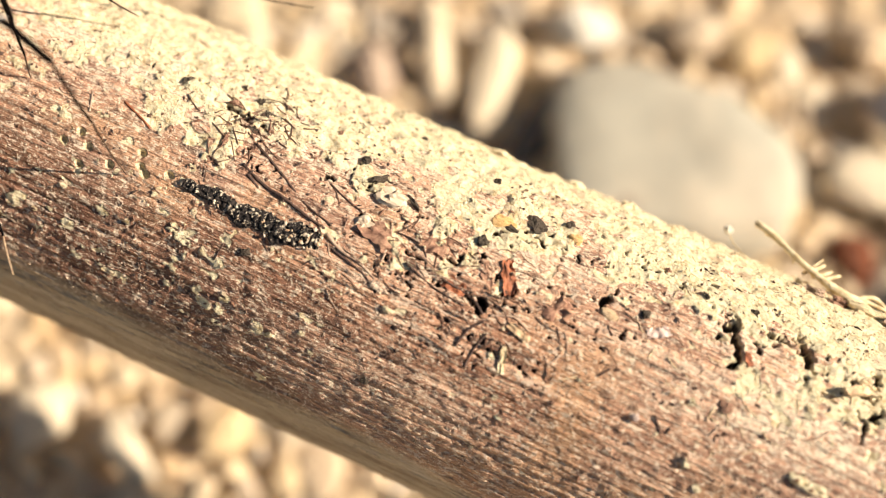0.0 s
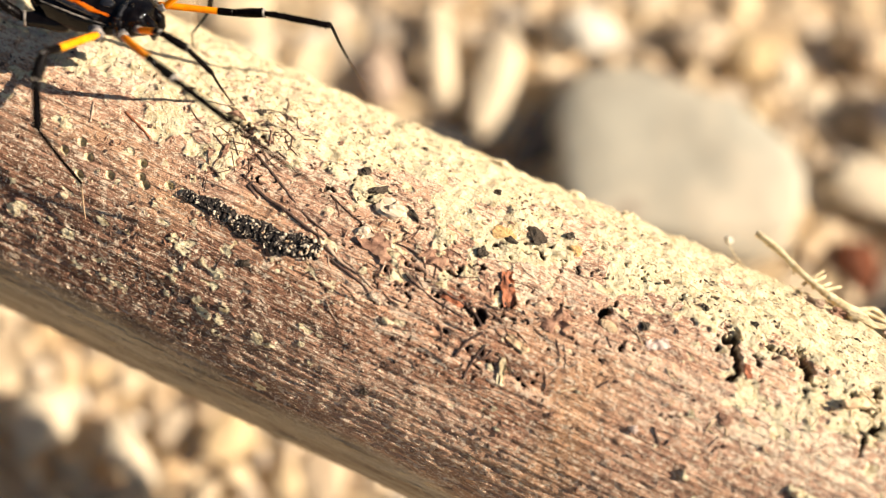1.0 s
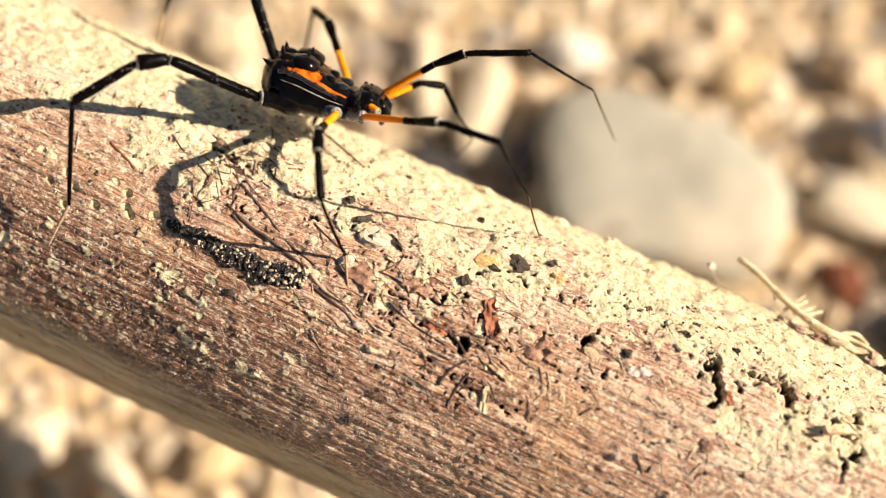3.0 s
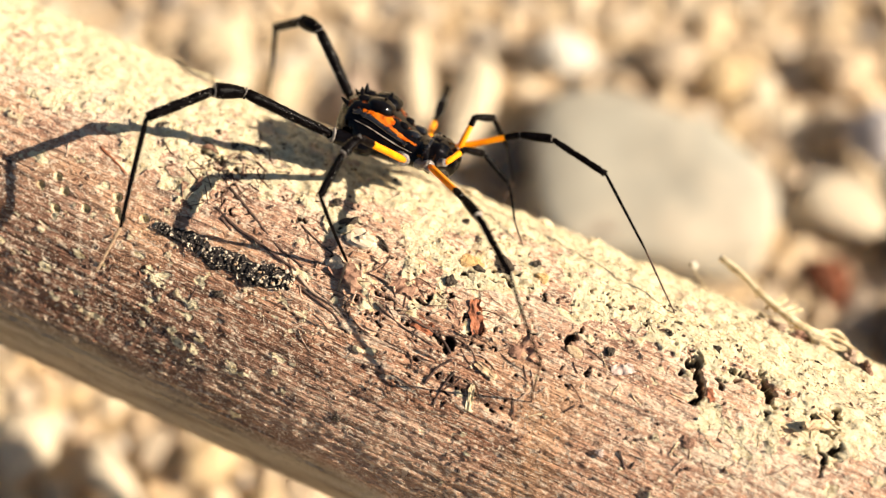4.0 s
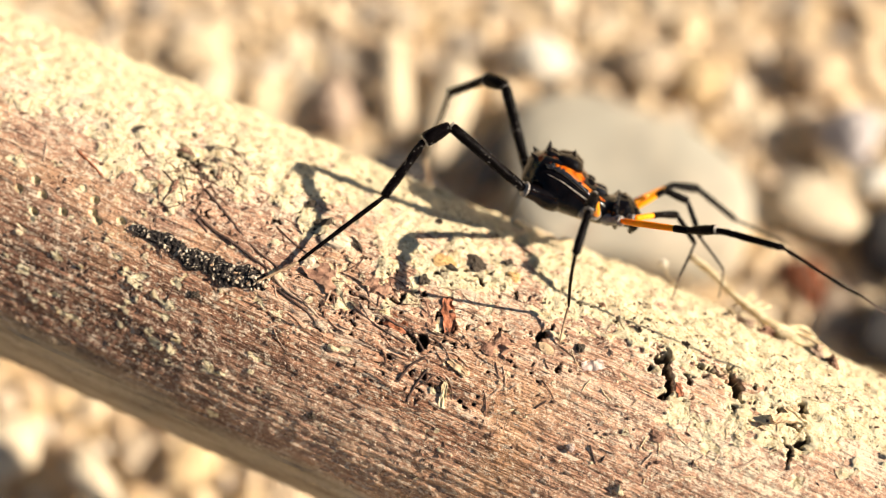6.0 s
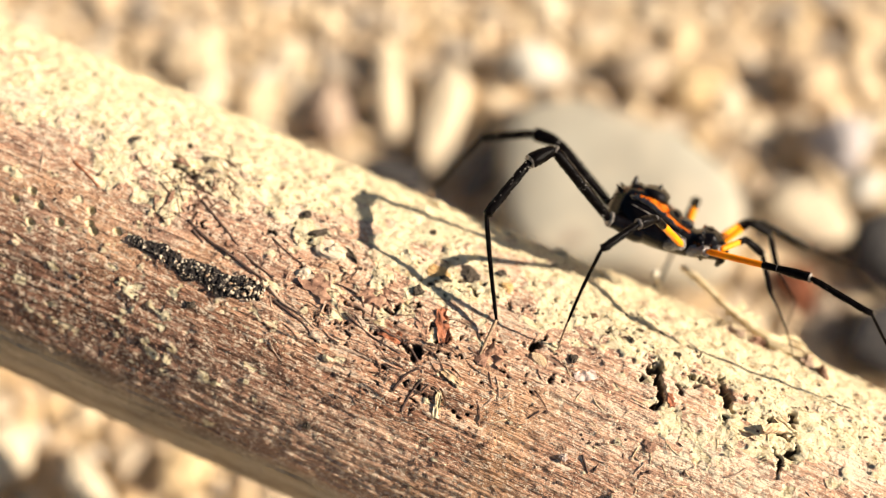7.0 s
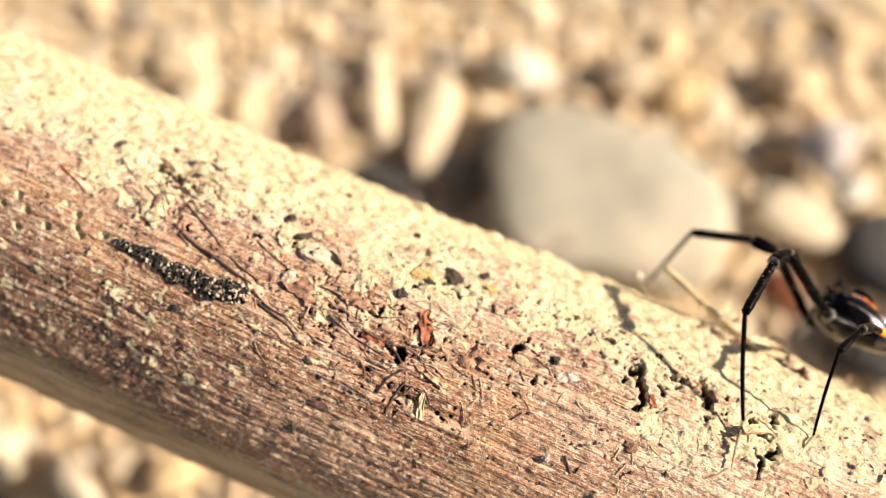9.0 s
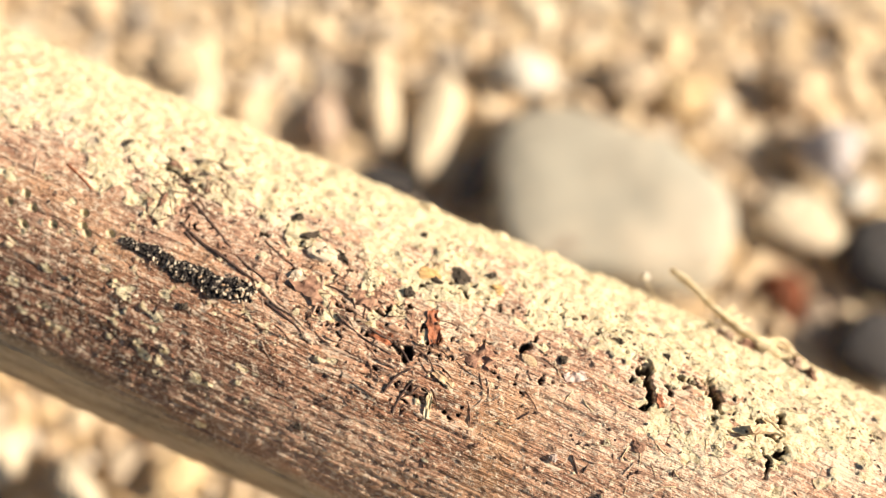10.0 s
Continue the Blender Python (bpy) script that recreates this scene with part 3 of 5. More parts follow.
def build_grains():
    """Loose crumbs of the crust: thousands of tiny angular grains over the branch."""
    rng = np.random.RandomState(8)
    oct_v = np.array([(1, 0, 0), (-1, 0, 0), (0, 1, 0), (0, -1, 0), (0, 0, 1), (0, 0, -1)], float)
    oct_f = np.array([(0, 2, 4), (2, 1, 4), (1, 3, 4), (3, 0, 4), (2, 0, 5), (1, 2, 5), (3, 1, 5), (0, 3, 5)])

    def scatter(name, count, deg_lo, deg_hi, size_lo, size_hi, keep, material, label, category, long=1.0):
        s = rng.uniform(-0.048, 0.042, count * 3)
        d = rng.uniform(deg_lo, deg_hi, count * 3)
        a = np.radians(d)
        ok = rng.uniform(0, 1, count * 3) < keep(s, a)
        s, d = s[ok][:count], d[ok][:count]
        at = log_point(s, d)
        n = len(s)
        size = size_lo + (size_hi - size_lo) * rng.uniform(0, 1, n) ** 2.5
        v = oct_v[None] * rng.uniform(0.6, 1.3, (n, 6, 1)) * size[:, None, None]
        v = v * np.stack([rng.uniform(0.7, 1.6, n) * long, rng.uniform(0.6, 1.2, n), rng.uniform(0.4, 0.9, n)], 1)[:, None, :]
        ang = rng.uniform(0, 6.283, n)
        c, sn = np.cos(ang), np.sin(ang)
        x = v[:, :, 0] * c[:, None] - v[:, :, 1] * sn[:, None]
        y = v[:, :, 0] * sn[:, None] + v[:, :, 1] * c[:, None]
        ar = np.radians(d)
        ex = LOG_M[:3, 0]
        ez = (-np.sin(ar))[:, None] * LOG_M[:3, 1] + np.cos(ar)[:, None] * LOG_M[:3, 2]
        ey = np.cross(ez, ex)
        w = at[:, None, :] + x[:, :, None] * ex + y[:, :, None] * ey[:, None, :] + (v[:, :, 2] + size[:, None] * 0.25)[:, :, None] * ez[:, None, :]
        f = oct_f[None] + (np.arange(n) * 6)[:, None, None]
        me = bpy.data.meshes.new(name)
        me.from_pydata(w.reshape(-1, 3).tolist(), [], f.reshape(-1, 3).tolist())
        tagged(stick(link(name, me, material, smooth=False)), label, kind="stuff")

    scatter("crust_grit", 15000, -80, 30, 0.00002, 0.00013, lambda s, a: 0.05 + 0.95 * crust_mask(s, a), CRUST, "fine cream crumbs of dry crust strewn along the branch", "crumbs")
    scatter("pale_grit", 1800, 5, 80, 0.00002, 0.00012, lambda s, a: (0.12 + 0.88 * smooth01(fbm(s * 900, a * 16, s * 0, 91, 3), 0.42, 0.7)) * (1 - 0.7 * smooth01(np.degrees(a), 45, 75)), FLECK, "tiny pale grit specks stuck to the bare wood", "grit")
    scatter("dark_grit", 3000, -75, 60, 0.00003, 0.00017, lambda s, a: smooth01(fbm(s * 260, a * 5, s * 0, 95, 3), 0.48, 0.68), DARK_GRAIN, "tiny dark brown specks of rotten bark on the branch", "grit", 1.5)


FLECK = grain_material("pale_fleck", (0.0, (0.66, 0.53, 0.40)), (1.0, (0.46, 0.31, 0.21)))
DARK_GRAIN = grain_material("dark_grain", (0.0, (0.05, 0.035, 0.03)), (0.6, (0.12, 0.07, 0.05)), (1.0, (0.24, 0.12, 0.07)))
BARK_DARK = plain_material("rotten_bark", (0.15, 0.115, 0.08), (0.022, 0.016, 0.012), 3600, 0.8, 0.3)


def char_material():
    m = Mat("charred_crust", 0.8, 0.25)
    n = m.noise(4500, 4, 0.6)
    c = m.mix(m.step(n, 0.35, 0.65), (0.007, 0.006, 0.006), (0.045, 0.035, 0.030))
    c = m.mix(m.step(m.noise(3000, 4, 0.65, (1, 1, 1), 1.0), 0.57, 0.62, 0, 0.9), c, (0.66, 0.56, 0.42))
    m.bump(m.noise(7000, 4), 0.8, 0.0003)
    return m.done(c)


CHAR = char_material()
STRAW = plain_material("dry_straw", (0.78, 0.66, 0.42), (0.58, 0.44, 0.24), 1500, 0.7)
ROOT = plain_material("dark_rootlet", (0.10, 0.055, 0.04), (0.05, 0.03, 0.022), 2500, 0.7)
ROOT_BROWN = plain_material("brown_rootlet", (0.22, 0.12, 0.075), (0.08, 0.045, 0.03), 2500, 0.7)
ROOT_PALE = plain_material("pale_rootlet", (0.56, 0.42, 0.30), (0.34, 0.22, 0.15), 2500, 0.7)
BARK = plain_material("red_bark", (0.44, 0.15, 0.065), (0.22, 0.075, 0.035), 1800, 0.6)
BARK_BROWN = plain_material("brown_bark", (0.42, 0.24, 0.15), (0.22, 0.11, 0.07), 1800, 0.75)
AMBER = plain_material("amber_resin", (0.82, 0.56, 0.24), (0.66, 0.36, 0.12), 1200, 0.45, 0.4)
SEED = plain_material("pale_seed", (0.74, 0.56, 0.34), (0.55, 0.36, 0.20), 900, 0.5)
MICA = plain_material("pale_flake", (0.66, 0.52, 0.43), (0.54, 0.40, 0.33), 1500, 0.45)
build_grains()


def path_on_log(points, lifts=None, steps=6):
    """A smooth line over the branch from (mm along, degrees) points."""
    pts = [Vector(log_point(s * 0.001, d, (lifts[i] if lifts else 0.0) * 0.001)[0]) for i, (s, d) in enumerate(points)]
    out = []
    for i in range(len(pts) - 1):
        p0, p1, p2, p3 = pts[max(i - 1, 0)], pts[i], pts[i + 1], pts[min(i + 2, len(pts) - 1)]
        for k in range(steps):
            u = k / steps
            out.append(0.5 * ((2 * p1) + (p2 - p0) * u + (2 * p0 - 5 * p1 + 4 * p2 - p3) * u * u + (3 * p1 - p0 - 3 * p2 + p3) * u ** 3))
    return out + [pts[-1]]


def tube(bm, line, radii, sides=7, rough=0.0, seed=0):
    """A closed round tube along a line; radii one a point."""
    rings = []
    up = Vector((0.13, 0.31, 0.94))
    for i, p in enumerate(line):
        d = (line[min(i + 1, len(line) - 1)] - line[max(i - 1, 0)]).normalized()
        x = d.cross(up).normalized()
        y = x.cross(d)
        ring = []
        for k in range(sides):
            a = 2 * math.pi * k / sides
            r = radii[i] * (1 + rough * noise.noise(Vector((i * 0.9, k * 1.3, seed))))
            ring.append(bm.verts.new(p + (x * math.cos(a) + y * math.sin(a)) * r))
        rings.append(ring)
    for a, b in zip(rings, rings[1:]):
        for k in range(sides):
            bm.faces.new((a[k], a[(k + 1) % sides], b[(k + 1) % sides], b[k]))
    bm.faces.new(rings[0][::-1])
    bm.faces.new(rings[-1])


def rootlet(points, r0, r1, material, label, lifts=None):
    line = path_on_log(points, lifts)
    n = len(line)
    bm = bmesh.new()
    tube(bm, line, [(r0 + (r1 - r0) * i / (n - 1)) * 0.001 for i in range(n)], 6, 0.5, points[0][0])
    tagged(part("rootlet", bm, material), label, "rootlet", "rootlets on the branch")


DARK_ROOT = "thin dark dried rootlet clinging to the branch"
PALE_ROOT = "thin pale dried rootlet clinging to the branch"
for pts, r0, r1, mat_, lab in (
    ([(-17.1, 0.8), (-14.8, 4.3), (-13.2, 5.3), (-10.8, 7.6), (-9.3, 8.7)], 0.16, 0.12, ROOT, DARK_ROOT),
    ([(-17.0, -7.1), (-14.0, -1.1), (-11.5, 4.1), (-9.0, 6.8)], 0.14, 0.08, ROOT, DARK_ROOT),
    ([(-16.4, 3.2), (-15.2, 5.6)], 0.14, 0.08, ROOT, DARK_ROOT),
    ([(-10.5, -5.0), (-9.1, -2.7), (-7.4, -0.8)], 0.10, 0.06, ROOT, DARK_ROOT),
    ([(-4.9, -0.7), (-4.5, 6.4), (-4.5, 13.9)], 0.12, 0.08, ROOT_PALE, PALE_ROOT),
    ([(-9.0, 9.8), (-7.6, 12.5), (-5.6, 14.1), (-3.1, 18.6)], 0.16, 0.10, ROOT_PALE, PALE_ROOT),
    ([(-8.2, 13.4), (-5.4, 16.0), (-4.0, 19.4)], 0.12, 0.08, ROOT, DARK_ROOT),
    ([(4.2, 28.9), (4.3, 23.3), (4.7, 17.1)], 0.11, 0.08, ROOT, DARK_ROOT),
    ([(3.0, 24.0), (3.4, 18.3), (4.2, 14.1)], 0.12, 0.10, ROOT, DARK_ROOT),
    ([(4.4, 12.0), (6.0, 9.5), (7.4, 11.5)], 0.10, 0.07, ROOT_PALE, PALE_ROOT),
    ([(-2.5, 5.0), (0.2, 8.0), (2.6, 9.3), (3.9, 12.5)], 0.12, 0.09, ROOT, DARK_ROOT),
    ([(-2.8, 8.0), (-0.2, 11.2), (2.4, 12.6)], 0.10, 0.07, ROOT, DARK_ROOT),
    ([(-10.0, 24.0), (-9.4, 19.5), (-8.6, 17.3)], 0.08, 0.05, ROOT, DARK_ROOT),
    ([(-6.0, 2.0), (-4.2, 0.4), (-2.4, 1.2), (-1.6, 4.0)], 0.10, 0.07, ROOT, DARK_ROOT),
    ([(10.2, 14.0), (9.6, 18.5)], 0.09, 0.06, ROOT_PALE, PALE_ROOT),
    ([(13.2, 15.0), (13.8, 11.5)], 0.09, 0.06, ROOT, DARK_ROOT),
    ([(26.0, 8.0), (25.2, 12.0)], 0.10, 0.06, ROOT_PALE, PALE_ROOT),
    ([(29.6, 2.0), (28.8, 6.0), (28.2, 7.6)], 0.10, 0.06, ROOT_PALE, PALE_ROOT),
    ([(22.5, 13.0), (22.0, 17.5)], 0.10, 0.06, ROOT_PALE, PALE_ROOT),
    ([(18.0, 18.3), (18.9, 22.9)], 0.10, 0.07, ROOT, "short dark splinter standing in the wood grain"),
    ([(-16.0, 31.0), (-15.8, 25.0)], 0.07, 0.05, ROOT, DARK_ROOT),
    ([(-27.6, -2.0), (-25.6, 1.0), (-24.8, 2.6)], 0.13, 0.08, BARK, "short reddish splinter of bark on the branch"),
    ([(-30.2, -1.0), (-29.6, 5.5)], 0.12, 0.10, ROOT_PALE, PALE_ROOT),
):
    rootlet(pts, r0, r1, mat_, lab)


def fibre_mat(name, count, s_mid, s_spread, d_mid, d_spread, r_lo, r_hi, l_lo, l_hi, material, label, seed):
    """A tangle of short dry fibres lying on the wood."""
    rng = random.Random(seed)
    bm = bmesh.new()
    lines, lifts, radii = [], [], []
    for k in range(count):
        s, d = rng.gauss(s_mid, s_spread), rng.gauss(d_mid, d_spread)
        if not (-46 < s < 40 and -60 < d < 75):
            continue
        way = rng.gauss(0.0, 0.75) + (math.pi if rng.random() < 0.5 else 0)
        length, turn = rng.uniform(l_lo, l_hi), rng.gauss(0, 0.16)
        line = []
        for i in range(5):
            line.append((s, d))
            s, d = s + length / 4 * math.cos(way), d + math.degrees(length / 4 * math.sin(way) / 14.24)
            way += turn
        lines += line
        lifts += [0.00003 + 0.001 * hump * math.sin(math.pi * i / 4) for hump in (rng.uniform(0.0, 0.03),) for i in range(5)]
        radii.append(rng.uniform(r_lo, r_hi) * 0.001)
    pts = log_point(np.array([p[0] for p in lines]) * 0.001, [p[1] for p in lines], np.array(lifts))
    for k, r in enumerate(radii):
        tube(bm, [Vector(p) for p in pts[k * 5:k * 5 + 5]], [r, r, r * 0.9, r * 0.8, r * 0.5], 4)
    tagged(stick(part(name, bm, material)), label, kind="stuff")


fibre_mat("rootlet_litter", 80, 0.0, 6.5, 7.0, 8.0, 0.02, 0.055, 0.8, 2.6, ROOT_BROWN, "tangle of thin brown rootlets stuck to the wood", 1)
fibre_mat("fibre_litter", 60, 4.0, 10.0, 6.0, 11.0, 0.02, 0.05, 0.5, 1.8, ROOT_PALE, "thin pale plant fibres stuck to the wood", 2)
fibre_mat("fibre_litter", 60, 24.0, 6.0, 2.0, 13.0, 0.02, 0.055, 0.4, 1.5, STRAW, "short straw-coloured fibres stuck to the wood", 3)
fibre_mat("rootlet_litter", 90, -18.2, 2.0, -12.0, 8.0, 0.02, 0.07, 0.5, 1.8, ROOT_BROWN, "tangle of thin brown rootlets in the crust", 4)


def char_strip():
    """The long black crusty streak: lumpy, thickest at its lower end."""
    pts = [(-20.6, 13.2, 0.06), (-19.9, 13.5, 0.22), (-18.8, 13.7, 0.38), (-17.5, 14.0, 0.58), (-15.8, 14.8, 0.85), (-13.5, 14.7, 1.00), (-11.3, 13.7, 1.00), (-9.9, 13.4, 0.80), (-9.1, 13.3, 0.35)]
    ns, nw = 260, 40
    S, V = np.meshgrid(np.linspace(0, 1, ns), np.linspace(-1, 1, nw), indexing="ij")
    k = np.linspace(0, 1, len(pts))
    s = np.interp(S, k, [p[0] for p in pts]) * 0.001
    half = np.interp(S, k, [p[2] for p in pts]) * 0.001 * (1 + 1.1 * (fbm(s * 1300, np.sign(V) * 3 + 9, V * 0, 17, 3) - 0.5))
    off = V * half
    deg = np.interp(S, k, [p[1] for p in pts]) + np.degrees(off / LOG_R) + 5 * (fbm(s * 500, V * 1.5, V * 0, 19, 2) - 0.5)
    h = 0.00026 * (1 - np.abs(V) ** 3) * (0.1 + 1.7 * fbm(s * 4200, off * 4200, V * 0, 23, 2)) - 0.00012 * np.abs(V) ** 6
    base = log_point(s.reshape(-1), deg.reshape(-1), h.reshape(-1))
    i, j = np.meshgrid(np.arange(ns - 1), np.arange(nw - 1), indexing="ij")
    q = np.stack([i * nw + j, i * nw + j + 1, (i + 1) * nw + j + 1, (i + 1) * nw + j], -1).reshape(-1, 4)
    low = log_point(s.reshape(-1), deg.reshape(-1), -0.0003)
    n = ns * nw
    rim = [r * nw for r in range(ns)] + [(ns - 1) * nw + c for c in range(1, nw)] + [r * nw + nw - 1 for r in range(ns - 2, -1, -1)] + [c for c in range(nw - 2, 0, -1)]
    sides = [(rim[k], rim[(k + 1) % len(rim)], rim[(k + 1) % len(rim)] + n, rim[k] + n) for k in range(len(rim))]
    me = bpy.data.meshes.new("charred_streak")
    me.from_pydata(np.concatenate([base, low]).tolist(), [], q.tolist() + sides + (q[:, ::-1] + n).tolist())
    stick(link("charred_streak", me, CHAR, None, "black granular charred streak stuck along the wood"))
    # pale crumbs caught on it
    rng = np.random.RandomState(3)
    bm = bmesh.new()
    for c in range(80):
        u = rng.uniform(0.15, 1.0) ** 0.6
        ss, dd, hh = (np.interp(u, k, [p[m] for p in pts]) for m in range(3))
        v = rng.uniform(-1.25, 0.9)
        m = log_frame(ss * 0.001, dd + math.degrees(v * hh * 0.001 / LOG_R), rng.uniform(0, 360), 0.00026) @ Matrix.Diagonal((*rng.uniform(0.00003, 0.00019, 3), 1))
        bmesh.ops.create_icosphere(bm, subdivisions=1, radius=1, matrix=m)
    tagged(stick(part("streak_grit", bm, WHITE_GRAIN, smooth=False)), "white crumbs caught on the black charred streak", kind="stuff")


char_strip()


def crumb_mesh(name, seed, rough):
    """A ragged angular crumb."""
    bm = bmesh.new()
    bmesh.ops.create_icosphere(bm, subdivisions=3, radius=1.0)
    for v in bm.verts:
        p = v.co.copy()
        n = noise.noise(p * 1.1 + Vector((seed * 2.1, 0, seed))) * 1.1 + noise.noise(p * 2.9 + Vector((0, seed * 1.7, 3))) * 0.7 + noise.noise(p * 6.1 + Vector((seed, 1, 3))) * 0.35
        v.co *= 1 + rough * n
    me = bpy.data.meshes.new(name)
    bm.to_mesh(me)
    bm.free()
    return me


def lump(name, s, deg, size, spin, material, label, category, seed, lift=0.05, rough=0.55, tilt=(0, 0)):
    """A small stone-like or bark-like lump lying on the branch; size in mm."""
    me = crumb_mesh(name, seed, rough)
    me.materials.append(material)
    ob = new(name, me)
    ob.matrix_world = log_frame(s * 0.001, deg, spin, lift * size[2] * 0.001) @ pose(0, 0, 0, *tilt, 0) @ Matrix.Diagonal((*(c * 0.001 for c in size), 1))
    return tagged(ob, label, category)


def chip(name, s, deg, size, spin, material, label, category, bend=0.1, seed=0, lift=0.0, tilt=0):
    """A thin splinter or flake with real thickness, slightly bent, its ends ragged; size in mm."""
    lx, ly, lz = (c * 0.001 for c in size)
    bm = bmesh.new()
    nx, ny = 14, 8
    grid = []
    for side in (0, 1):
        rows = []
        for i in range(nx):
            u = i / (nx - 1) * 2 - 1
            row = []
            for j in range(ny):
                v = j / (ny - 1) * 2 - 1
                wob = 1 + 0.6 * noise.noise(Vector((u * 2.6 + seed, v, 3)))
                x = u * lx + 0.9 * ly * noise.noise(Vector((v * 2.4, seed, 1))) * abs(u)
                y = v * ly * wob * (1 - 0.25 * abs(u) ** 4)
                z = bend * lx * (1 - u * u) + lz * (side * 2 - 1) + 0.5 * ly * noise.noise(Vector((u * 1.7, v * 1.3, seed))) + 0.4 * lz * noise.noise(Vector((u * 6, v * 5, seed)))
                row.append(bm.verts.new((x, y, z)))
            rows.append(row)
        grid.append(rows)
    lo, hi = grid
    for i in range(nx - 1):
        for j in range(ny - 1):
            bm.faces.new((hi[i][j], hi[i + 1][j], hi[i + 1][j + 1], hi[i][j + 1]))
            bm.faces.new((lo[i][j + 1], lo[i + 1][j + 1], lo[i + 1][j], lo[i][j]))
    rim = [(i, 0) for i in range(nx)] + [(nx - 1, j) for j in range(1, ny)] + [(i, ny - 1) for i in range(nx - 2, -1, -1)] + [(0, j) for j in range(ny - 2, 0, -1)]
    for a, b in zip(rim, rim[1:] + rim[:1]):
        bm.faces.new((lo[a[0]][a[1]], lo[b[0]][b[1]], hi[b[0]][b[1]], hi[a[0]][a[1]]))
    ob = part(name, bm, material, smooth=False)
    ob.matrix_world = log_frame(s * 0.001, deg, spin, lz + lift * 0.001) @ pose(0, 0, 0, 0, tilt, 0)
    return tagged(ob, label, category)


lump("resin_grain", 2.3, -17.6, (0.95, 0.6, 0.40), 10, AMBER, "yellow amber resin grain lying in the crust", "grain", 61)
lump("bark_crumb", 4.6, -22.1, (0.95, 0.62, 0.26), -35, BARK_DARK, "black bark crumb lying in the cream crust", "crumb", 62)
lump("seed", 7.8, -22.6, (0.55, 0.40, 0.35), 20, AMBER, "small brown-orange seed in the cream crust", "seed", 63)
lump("bark_crumb", 6.9, -26.8, (0.32, 0.30, 0.32), 0, BARK_DARK, "small black bark crumb in the cream crust", "crumb", 64)
lump("bark_crumb", 1.6, -8.1, (0.34, 0.40, 0.26), 40, BARK_DARK, "small black bark crumb in the cream crust", "crumb", 65)
lump("bark_crumb", 3.1, -15.6, (0.44, 0.24, 0.24), 0, BARK_DARK, "small black bark crumb below the resin grain", "crumb", 66)
lump("bark_crumb", 8.5, -16.6, (0.60, 0.34, 0.28), 30, BARK_DARK, "dark bark crumb in the cream crust", "crumb", 67)
lump("bark_crumb", -9.1, -17.7, (0.36, 0.32, 0.28), 0, BARK_DARK, "small black bark crumb in the cream crust", "crumb", 68)
lump("bark_crumb", 0.5, -31.8, (0.32, 0.28, 0.28), 0, BARK_DARK, "small black bark crumb in the cream crust", "crumb", 69)
lump("bark_crumb", -7.4, -12.6, (0.76, 0.32, 0.32), 45, BARK_DARK, "dark bark crumb beside a cream lump", "crumb", 70)
lump("bark_crumb", -4.3, -10.4, (0.72, 0.18, 0.24), -30, BARK_DARK, "dark bark crumb beside a cream lump", "crumb", 71)
lump("crust_lump", -5.9, -9.0, (1.15, 0.75, 0.50), 10, WHITE_GRAIN, "pale lump of dry crust on the branch", "crust", 72)
lump("crust_lump", -6.9, 1.8, (0.70, 0.55, 0.40), 40, WHITE_GRAIN, "pale lump of dry crust on the branch", "crust", 73)
lump("seed", 12.2, -3.6, (0.75, 0.42, 0.25), -12, SEED, "pale split seed wedged in a slit of the wood", "seed", 74, rough=0.15)
lump("grit_grain", 16.8, 21.4, (0.32, 0.26, 0.24), 0, MICA, "single white grit grain on bare wood", "grain", 75)
lump("bark_crumb", 22.3, 7.8, (0.48, 0.40, 0.20), 0, BARK_BROWN, "dark brown bark crumb on bare wood", "crumb", 76)
lump("bark_crumb", -2.1, 46.3, (0.32, 0.28, 0.18), 0, BARK_DARK, "small dark bark crumb on bare wood", "crumb", 77)
lump("bark_crumb", -14.0, 24.8, (0.40, 0.26, 0.20), 20, BARK_DARK, "small dark bark crumb on bare wood", "crumb", 78)
lump("bark_crumb", 14.6, -8.2, (0.32, 0.34, 0.24), 0, BARK_DARK, "small dark bark crumb on bare wood", "crumb", 79)
lump("crust_lump", 10.6, -60, (0.75, 0.5, 0.45), 0, CRUST, "cream lump of crust along the branch top", "crust", 80)
lump("crust_lump", 6.0, -58, (0.7, 0.5, 0.4), 0, CRUST, "cream lump of crust along the branch top", "crust", 81)
lump("crust_lump", -0.3, -57, (1.1, 0.5, 0.35), 0, CRUST, "cream lump of crust along the branch top", "crust", 82)
lump("crust_lump", 30.4, -52, (1.5, 0.6, 0.6), 10, STRAW, "brownish lump of plant debris along the branch top", "debris", 83)
for k, (s, d, sx) in enumerate(((26.2, -50, 0.7), (28.3, -51, 0.9), (29.5, -54, 0.8), (32.3, -50, 1.0), (33.6, -47, 0.8), (25.0, -53, 0.5))):
    lump("debris_crumb", s, d, (sx, sx * 0.5, sx * 0.45), 25 * k, (ROOT_PALE, BARK_BROWN, STRAW)[k % 3], "brown crumb of plant debris along the branch top", "debris", 130 + k, 0.2, 0.9)
